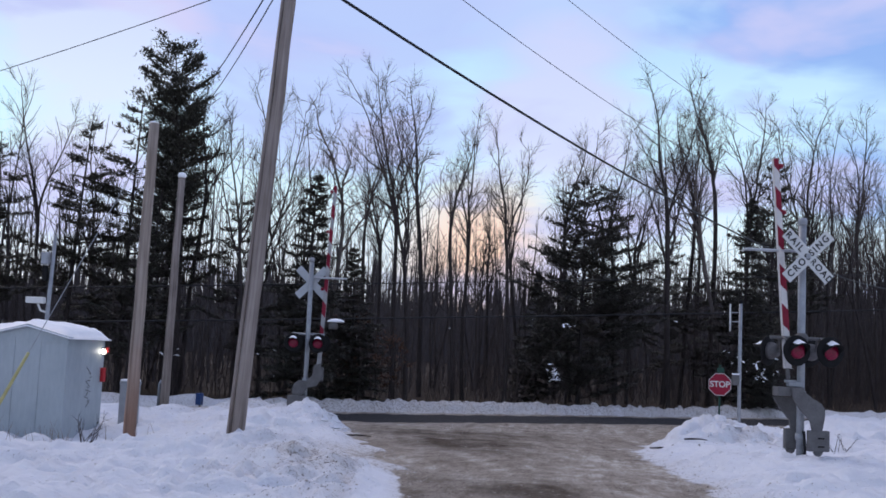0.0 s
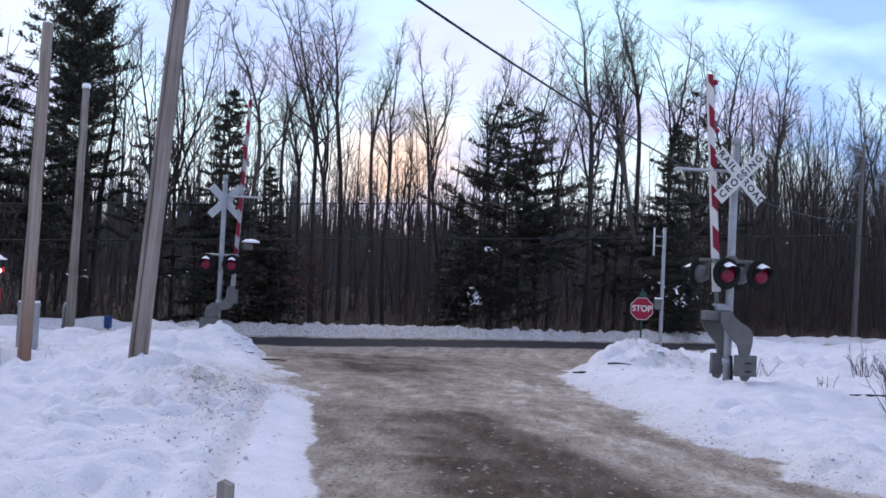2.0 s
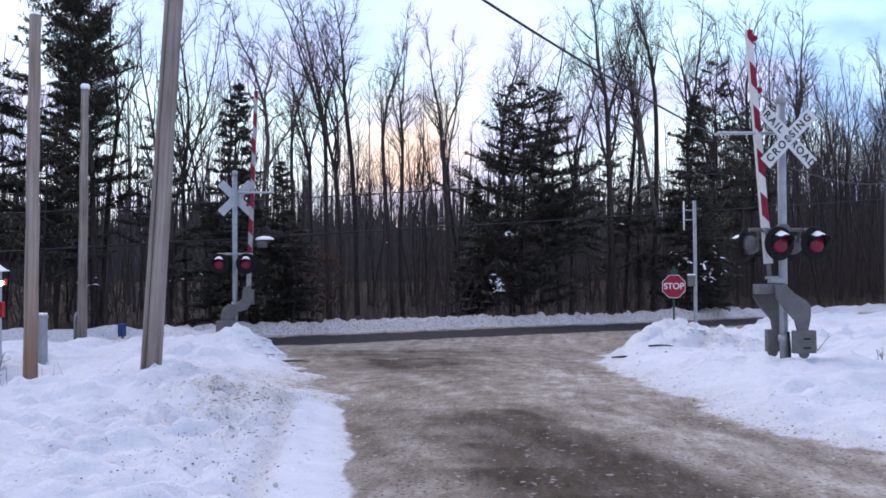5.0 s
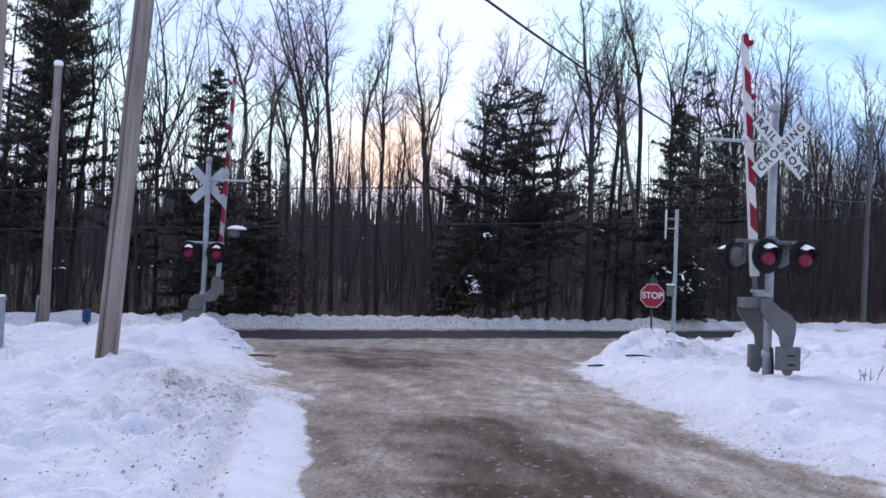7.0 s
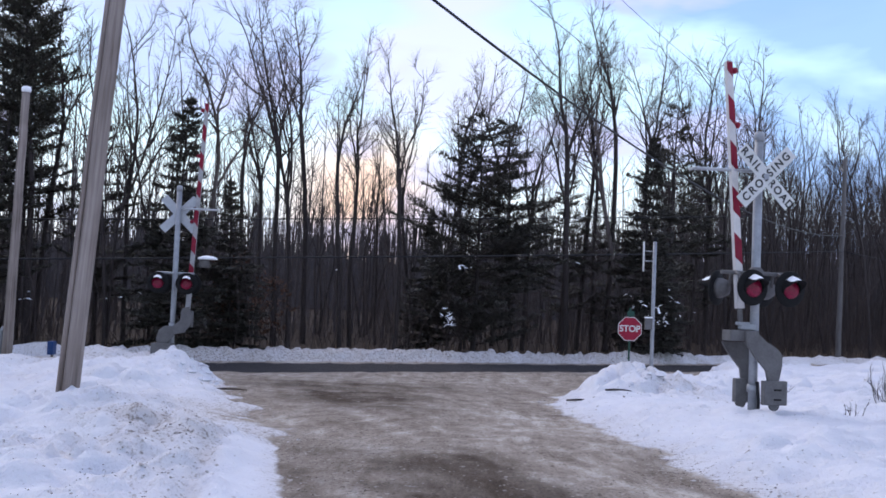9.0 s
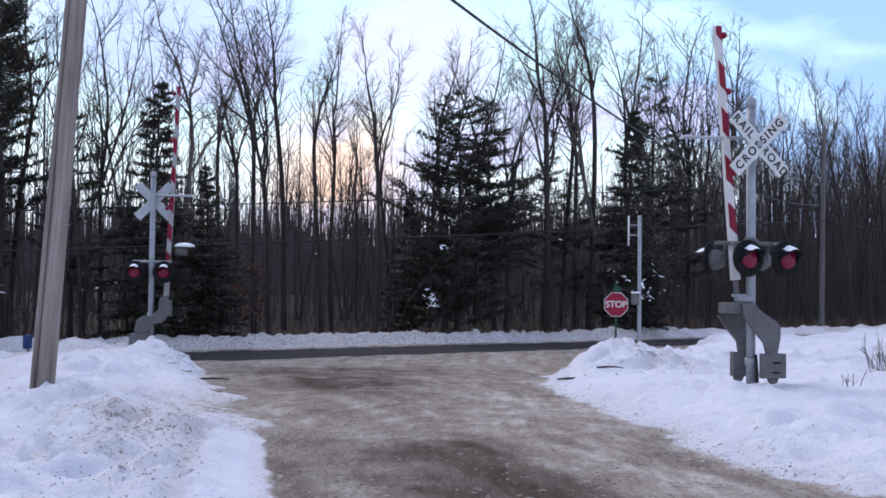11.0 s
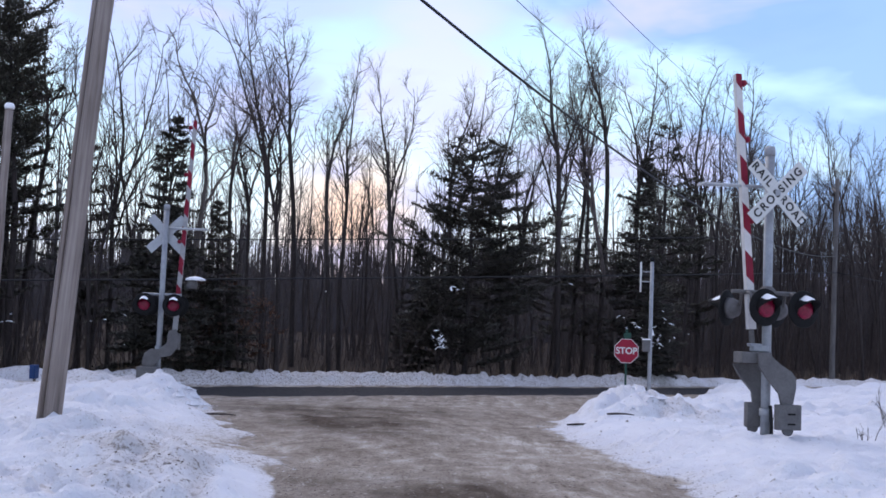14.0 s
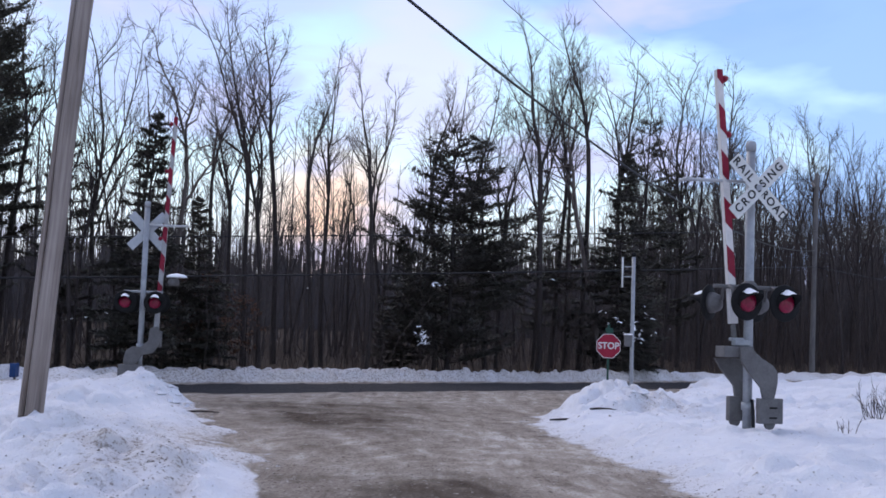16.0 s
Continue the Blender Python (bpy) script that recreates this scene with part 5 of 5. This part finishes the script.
# ---------------------------------------------------------------- equipment shed and its neighbours
def equipment_shed():
    W, D, E, R = 1.86, 1.75, 2.12, 2.34
    ob = thing("equipment_shed", Matrix.Translation((-10.56, 18.2, -0.44)), "grey sheet-metal signal equipment shed with snow on its low gabled roof", "shed")
    bm = bmesh.new()
    outline = [(-W / 2, -0.3), (W / 2, -0.3), (W / 2, E), (0, R), (-W / 2, E)]
    plate(outline, D, Matrix.Translation((0, D / 2, 0)), bm)
    part("wall", bm, shed_paint, ob)
    for x in (-0.3, 0.3):
        part("wall_seam", box(0.035, 0.012, E - 0.05, (x, -0.006, E / 2), 0.004), shed_paint, ob)
    part("corner_trim", box(0.05, 0.05, E, (W / 2 - 0.02, 0.015, E / 2), 0.006), shed_paint, ob)
    part("eave_trim", plate([(-W / 2 - 0.03, E - 0.10), (W / 2 + 0.03, E - 0.10), (W / 2 + 0.03, E - 0.055), (-W / 2 - 0.03, E - 0.055)], 0.02, Matrix.Translation((0, -0.012, 0))), shed_paint, ob)
    roof = part("roof", plate([(-W / 2 - 0.07, E - 0.03), (0, R - 0.01), (W / 2 + 0.07, E - 0.03), (W / 2 + 0.07, E + 0.02), (0, R + 0.05), (-W / 2 - 0.07, E + 0.02)], D + 0.16, Matrix.Translation((0, D / 2, 0))), shed_paint, ob)
    # a thick soft snow cover, rounded over the eaves
    bm = bmesh.new()
    n = 26
    rows = []
    rnd = random.Random(3)
    for j in range(9):
        v = j / 8
        y = -0.10 + (D + 0.2) * v
        row = []
        for i in range(n + 1):
            u = -1 + 2 * i / n
            x = u * (W / 2 + 0.11)
            roofz = R + 0.05 - abs(x) * (R - E) / (W / 2)
            edge = max(abs(u) ** 8, abs(2 * v - 1) ** 10)
            th = (0.10 + 0.10 * abs(u) ** 1.5 + 0.02 * rnd.uniform(-1, 1)) * (1 - edge) - 0.05 * edge
            row.append(bm.verts.new((x, y, roofz + th)))
        rows.append(row)
    for a, b in zip(rows, rows[1:]):
        for k in range(n):
            f = bm.faces.new((a[k], a[k + 1], b[k + 1], b[k]))
            f.smooth = True
    base = bmesh.ops.extrude_face_region(bm, geom=list(bm.faces))
    low = [v for v in base["geom"] if isinstance(v, bmesh.types.BMVert)]
    for v in low:
        v.co.z = R + 0.03 - abs(v.co.x) * (R - E) / (W / 2) - 0.005
    bmesh.ops.recalc_face_normals(bm, faces=bm.faces)
    part("roof_snow", bm, cloth_snow, roof, "thick white snow on the roof")
    lamp = part("wall_lamp", box(0.10, 0.10, 0.14, (W / 2 + 0.05, D - 0.10, E - 0.26), 0.02), grey_paint, ob)
    part("bulb", lathe([(0.01, -0.05), (0.045, -0.03), (0.055, 0.0), (0.045, 0.03), (0.01, 0.05)], 14, Matrix.Translation((W / 2 + 0.07, D - 0.19, E - 0.27)) @ Matrix.Rotation(radians(90), 4, "X")), lamp_glow, lamp, "bright lit bulb")
    part("alarm_box", box(0.08, 0.14, 0.32, (W / 2 + 0.04, D - 0.08, E - 0.80), 0.015), red_box_paint, ob, "red box on the side wall")
    part("red_marker", box(0.05, 0.08, 0.12, (W / 2 + 0.12, D - 0.08, E - 0.24), 0.01), red_box_paint, ob, "small red marker by the lamp")
    # unreadable scrawl low on the front wall
    rnd = random.Random(8)
    for k in range(11):
        zz = 1.42 - 0.075 * k
        yy = D * 0.62 + rnd.uniform(-0.08, 0.08)
        part("scrawl", box(0.004, rnd.uniform(0.06, 0.26), 0.02, (W / 2 + 0.003, yy, zz), 0, Matrix.Rotation(rnd.uniform(-0.8, 0.8), 4, "X")), grey_paint, ob, "dark faded scrawl")


equipment_shed()


def camera_mast():
    ob = thing("security_mast", Matrix.Translation((-11.3, 20.3, -0.44)), "grey roof-side mast with a white security camera and sensor", "mast")
    part("mast", tube([(0, 0, -0.4), (0, 0, 2.5), (0.06, 0, 4.55)], [0.05, 0.05, 0.045], 12), galvanized, ob)
    cam_body = part("camera_housing", box(0.46, 0.16, 0.15, (-0.26, -0.1, 2.98), 0.03), white_sign, ob, "white security camera housing")
    part("camera_bracket", tube([(0, 0, 2.70), (-0.14, -0.06, 2.74), (-0.2, -0.1, 2.90)], 0.025, 8), white_sign, cam_body)
    part("sensor_box", box(0.18, 0.16, 0.30, (-0.10, -0.08, 3.98), 0.03), galvanized, ob)
    part("sensor_lens", box(0.10, 0.12, 0.36, (-0.10, -0.06, 3.62), 0.02), black_paint, ob)


camera_mast()


def pedestal():
    ob = thing("utility_pedestal", Matrix.Translation((-9.55, 21.3, -0.55)), "grey metal utility pedestal with snow on top", "cabinet")
    part("body", box(0.40, 0.30, 1.4, (0, 0, 0.50), 0.02), galvanized, ob)
    part("lid", box(0.42, 0.33, 0.07, (0, 0, 1.22), 0.015), galvanized, ob)
    part("snow_cap", box(0.40, 0.30, 0.05, (0, 0, 1.28), 0.02), cloth_snow, ob)


pedestal()


def roadside_box():
    z = height(-12.4, 33.4)
    ob = thing("newspaper_box", Matrix.Translation((-12.4, 33.4, z)), "small blue roadside delivery box on a post", "box")
    part("tube_body", box(0.18, 0.34, 0.42, (0, 0, 0.42), 0.03), blue_bin, ob)
    part("post", box(0.07, 0.07, 0.9, (0, 0.05, 0.0), 0.006), pole_grey, ob)


roadside_box()


def guy_wire():
    top, foot = Vector((-7.08, 16.0, 5.6)), Vector((-9.75, 15.2, -0.35))
    ob = thing("guy_wire", Matrix.Translation(foot), "steel guy wire with a yellow plastic guard near the shed", "guy wire")
    d = top - foot
    part("wire", tube([d * 0.0, d * 0.5, d], 0.008, 6), galvanized, ob)
    part("guard", tube([d * 0.02, d * 0.16, d * 0.29], [0.036, 0.033, 0.03], 10), yellow_guard, ob, "yellow plastic guard sleeve")


guy_wire()


def stake():
    ob = thing("wooden_stake", Matrix.Translation((-0.26, 4.5, height(-0.26, 4.5))), "cut-off wooden stake standing in the snow", "stake")
    bm = plate([(-0.05, -0.4), (0.05, -0.4), (0.05, 0.16), (-0.02, 0.19), (-0.05, 0.175)], 0.085)
    part("post", bm, pole_grey, ob)


stake()


# ---------------------------------------------------------------- shrubs, weeds, debris
def shrub(x, y, H, seed, stems=16):
    rnd = random.Random(seed)
    ob = thing("shrub", Matrix.Translation((x, y, height(x, y))), "small leafless brown shrub poking out of the snow", "shrub", "bare shrubs")
    soup, tw = Soup(), Soup()
    for _ in range(stems):
        p0 = Vector((rnd.gauss(0, 0.10), rnd.gauss(0, 0.10), -0.1))
        pts = curve_points(rnd, p0, Vector((rnd.gauss(0, 0.4), rnd.gauss(0, 0.4), 1)), H * rnd.uniform(0.6, 1.1), 5, 0.03, 0.08)
        soup.tube(pts, [0.010, 0.009, 0.008, 0.006, 0.005, 0.002], 4)
        for _ in range(5):
            q, e = along(pts, rnd.uniform(0.3, 1))
            tw.tube(curve_points(rnd, q, any_side(rnd, e, rnd.uniform(0.3, 0.8)), H * rnd.uniform(0.12, 0.35), 3, 0.04, 0.1), [0.005, 0.004, 0.003, 0.001], 3)
    for nm, s in (("stem_clump", soup), ("twig_spray", tw)):
        o = new(nm, s.mesh(nm, twig_mat))
        o.parent = ob
        tagged(o, kind="stuff")


for i, (x, y, H, st) in enumerate([(7.25, 13.8, 0.95, 22), (7.7, 15.2, 0.75, 12), (9.6, 23.5, 0.8, 14), (11.2, 26.5, 1.0, 18), (7.6, 24.8, 0.55, 6), (7.9, 20.3, 0.4, 5), (-9.6, 14.2, 1.2, 8), (-8.6, 17.2, 0.7, 10), (13.5, 30.0, 1.1, 16)]):
    shrub(x, y, H, 60 + i, st)


def build_weeds():
    """Dry grass along the ploughed ridge, and stalks that poke out of the snow by the shed."""
    rnd = random.Random(77)
    soup = Soup()
    for _ in range(420):
        x = rnd.uniform(-24, 40)
        y = 42.4 + 0.76 * x + 1.256 * rnd.uniform(1.6, 3.2)
        p = Vector((x, y, height(x, y) - 0.05))
        pts = curve_points(rnd, p, Vector((rnd.gauss(0, 0.25), rnd.gauss(0, 0.25), 1)), rnd.uniform(0.2, 0.75), 3, 0, 0.1)
        soup.tube(pts, [0.010, 0.009, 0.007, 0.003], 3)
    for _ in range(170):
        x, y = rnd.uniform(-11.5, -7.0), rnd.uniform(13.0, 18.0)
        p = Vector((x, y, height(x, y) - 0.03))
        pts = curve_points(rnd, p, Vector((rnd.gauss(0, 0.3), rnd.gauss(0, 0.3), 1)), rnd.uniform(0.12, 0.5), 3, 0, 0.12)
        soup.tube(pts, [0.005, 0.004, 0.003, 0.001], 3)
    ob = new("dry_weeds", soup.mesh("dry_weeds", weed_mat))
    tagged(ob, "dry tan weeds and grass stalks sticking out of snow", "weeds", kind="stuff")


build_weeds()


def scatter(name, spots, mat, label, seed):
    """Loose angular lumps, each at (x, y, radius), pressed into the surface."""
    rnd = random.Random(seed)
    xs, ys = np.array([p[0] for p in spots]), np.array([p[1] for p in spots])
    zs = ground_fields(xs, ys)[0]
    v, f = [], []
    for (x, y, r), z in zip(spots, zs):
        s = len(v)
        for dx, dy, dz in ((1, 0, 0), (0, 1, 0), (-1, 0, 0), (0, -1, 0), (0.3, 0.2, 0.8), (-0.3, -0.4, 0.7), (0, 0, -0.6)):
            k = r * rnd.uniform(0.6, 1.3)
            v.append((x + dx * k, y + dy * k, z + dz * k * 0.8))
        for a, b in ((0, 1), (1, 2), (2, 3), (3, 0)):
            f.append((s + a, s + b, s + (4 if a in (0, 1) else 5)))
            f.append((s + b, s + a, s + 6))
        f.append((s + 0, s + 4, s + 5))
        f.append((s + 2, s + 5, s + 4))
    me = bpy.data.meshes.new(name)
    me.from_pydata(v, [], f)
    me.materials.append(mat)
    tagged(new(name, me), label, "ice lumps", kind="stuff")


def build_clods():
    """Sanded ice along the road, dark crumbs where the plough spilled, and snow blocks on the heaps."""
    rnd = random.Random(78)
    ice, dark, white = [], [], []
    for _ in range(1300):
        y = rnd.uniform(4, 31)
        left = rnd.random() < 0.5
        off = abs(rnd.gauss(0.1, 0.5)) - 0.2
        x = float(left_edge(y)) - off - (0.75 if left and y < 12.5 else 0) if left else float(right_edge(y)) + off
        ice.append((x, y, min(0.04, 0.006 + abs(rnd.gauss(0, 0.009)))))
    for _ in range(520):
        y = rnd.uniform(6, 14.5)
        dark.append((float(left_edge(y)) - 0.9 - abs(rnd.gauss(0, 0.7)), y, 0.004 + abs(rnd.gauss(0, 0.005))))
    for _ in range(420):
        y = rnd.uniform(5, 14)
        dark.append((float(left_edge(y)) + abs(rnd.gauss(0, 0.9)), y, 0.004 + abs(rnd.gauss(0, 0.0045))))
    for _ in range(160):
        y = rnd.uniform(7, 15)
        dark.append((float(right_edge(y)) + rnd.gauss(0.15, 0.2), y, 0.005 + abs(rnd.gauss(0, 0.006))))
    for _ in range(60):
        dark.append((rnd.gauss(4.2, 0.9), rnd.gauss(23.6, 0.8), 0.008 + abs(rnd.gauss(0, 0.012))))
    for cx, cy, n in ((-5.3, 25.1, 40), (-5.8, 26.2, 25), (4.8, 26.0, 12)):
        for _ in range(n):
            x, y = rnd.gauss(cx, 0.35), rnd.gauss(cy, 0.7)
            if x < left_edge(y) - 0.15 or x > right_edge(y) + 0.15:
                white.append((x, y, 0.05 + abs(rnd.gauss(0, 0.05))))
    scatter("ice_clods", ice, clod_mat, "loose lumps of dirty ice and snow along the road", 1)
    scatter("sand_crumbs", dark, crumb_mat, "dark crumbs of sand and frozen dirt on the snow", 2)
    scatter("snow_blocks", white, block_mat, "broken white blocks of ploughed snow on the heaps", 3)


block_mat = simple("ploughed_snow", (0.60, 0.60, 0.64), (0.76, 0.77, 0.81), 4, 0.8, relief=0.3)
crumb_mat = simple("frozen_dirt", (0.055, 0.042, 0.034), (0.16, 0.13, 0.105), 3, 0.9, relief=0.2)
clod_mat = simple("sanded_ice", (0.20, 0.165, 0.14), (0.62, 0.59, 0.57), 1.1, 0.7, relief=0.2)
build_clods()


def branch_on_snow(x, y, L, turn, seed):
    rnd = random.Random(seed)
    z = height(x, y)
    ob = thing("fallen_stick", Matrix.Translation((x, y, z + 0.02)) @ Matrix.Rotation(turn, 4, "Z"), "dark broken stick lying on the snow bank", "stick", "sticks on the snow")
    part("stick", tube([(-L / 2, 0, 0.0), (-L / 6, 0.02, 0.015), (L / 5, -0.01, 0.02), (L / 2, 0.03, 0.0)], [0.018, 0.022, 0.017, 0.008], 7), bark_dark, ob)


for i, (x, y, L, a) in enumerate([(3.25, 23.6, 0.75, 0.25), (3.95, 23.2, 0.55, -0.1), (8.6, 19.0, 1.3, 0.1), (-4.4, 23.3, 0.8, 0.2)]):
    branch_on_snow(x, y, L, a, i)


def build_snow_clumps():
    """Small pads of snow left on low boughs."""
    rnd = random.Random(91)
    soup_v, soup_f = [], []

    def pad(c, r):
        s = len(soup_v)
        turn, tilt, long_ = rnd.uniform(0, 6.28), rnd.gauss(0, 0.5), rnd.uniform(1.0, 3.2)
        for k in range(8):
            a = 2 * math.pi * k / 8
            q = r * rnd.uniform(0.5, 1.3)
            u, w = long_ * q * math.cos(a), q * math.sin(a)
            soup_v.append((c[0] + u * math.cos(turn) - w * math.sin(turn), c[1] + u * math.sin(turn) + w * math.cos(turn), c[2] + tilt * u - 0.3 * r * rnd.random()))
        soup_v.append((c[0], c[1], c[2] + 0.5 * r))
        soup_v.append((c[0], c[1], c[2] - 0.3 * r))
        for k in range(8):
            soup_f.append((s + k, s + (k + 1) % 8, s + 8))
            soup_f.append((s + (k + 1) % 8, s + k, s + 9))

    for cx, cy, cz, sx, sz, n in ((-0.59, 45.0, 1.1, 0.16, 0.16, 26), (0.0, 45.6, 3.3, 0.14, 0.08, 7), (8.3, 49.6, 2.1, 0.9, 0.35, 22), (8.9, 49.9, 1.3, 0.35, 0.12, 20), (-15.0, 37.0, 1.3, 0.3, 0.2, 6), (-11.5, 36.0, 2.2, 2.5, 0.8, 6), (1.2, 46.0, 3.4, 2.5, 0.4, 4)):
        for _ in range(n):
            pad((cx + rnd.gauss(0, sx), cy + rnd.gauss(0, 0.3), cz + rnd.gauss(0, sz)), rnd.uniform(0.02, 0.065))
    me = bpy.data.meshes.new("snow_pads")
    me.from_pydata(soup_v, [], soup_f)
    me.materials.append(cloth_snow)
    tagged(new("snow_pads", me), "small pads of white snow caught on low boughs", "snow", kind="stuff")


build_snow_clumps()


def withered_tree(x, y, H, seed):
    """A young tree that has kept its dry leaves."""
    rnd = random.Random(seed)
    wood, leaf = Soup(), Soup()
    trunk = curve_points(rnd, Vector((0, 0, -0.3)), Vector((0, 0, 1)), H, 6, 0.02, 0.05)
    wood.tube(trunk, [0.05 * (1 - 0.9 * i / 6) + 0.005 for i in range(7)], 6)
    for _ in range(26):
        q, e = along(trunk, rnd.uniform(0.3, 1))
        limb = curve_points(rnd, q, any_side(rnd, e, rnd.uniform(0.8, 1.3)), rnd.uniform(0.4, 1.2), 3, 0.02, 0.1)
        wood.tube(limb, [0.014, 0.010, 0.007, 0.003], 4)
        for _ in range(16):
            p, d = along(limb, rnd.uniform(0.3, 1))
            a = any_side(rnd, d, rnd.uniform(0.4, 1.4))
            leaf.blade(p + a * 0.05, a * rnd.uniform(0.07, 0.13), 0.045, a.orthogonal().normalized())
    ob = tree_thing("beech_tree", (wood.mesh("trunk", bark_dark), leaf.mesh("leaves", dry_leaves, True)), standing(x, y, 0.4 * seed), "young tree holding withered reddish-brown leaves in the woods", "tree", "withered young trees")
    return ob


dry_leaves = needle_material("withered_leaves", (0.060, 0.028, 0.018), (0.15, 0.072, 0.042))
for i, (x, y, H) in enumerate([(-9.4, 41.4, 3.4), (-10.5, 40.6, 3.0), (-7.9, 42.0, 2.6), (-8.6, 41.6, 3.8), (-7.2, 42.4, 3.0), (-9.0, 40.9, 2.4)]):
    withered_tree(x, y, H, 5 + i)
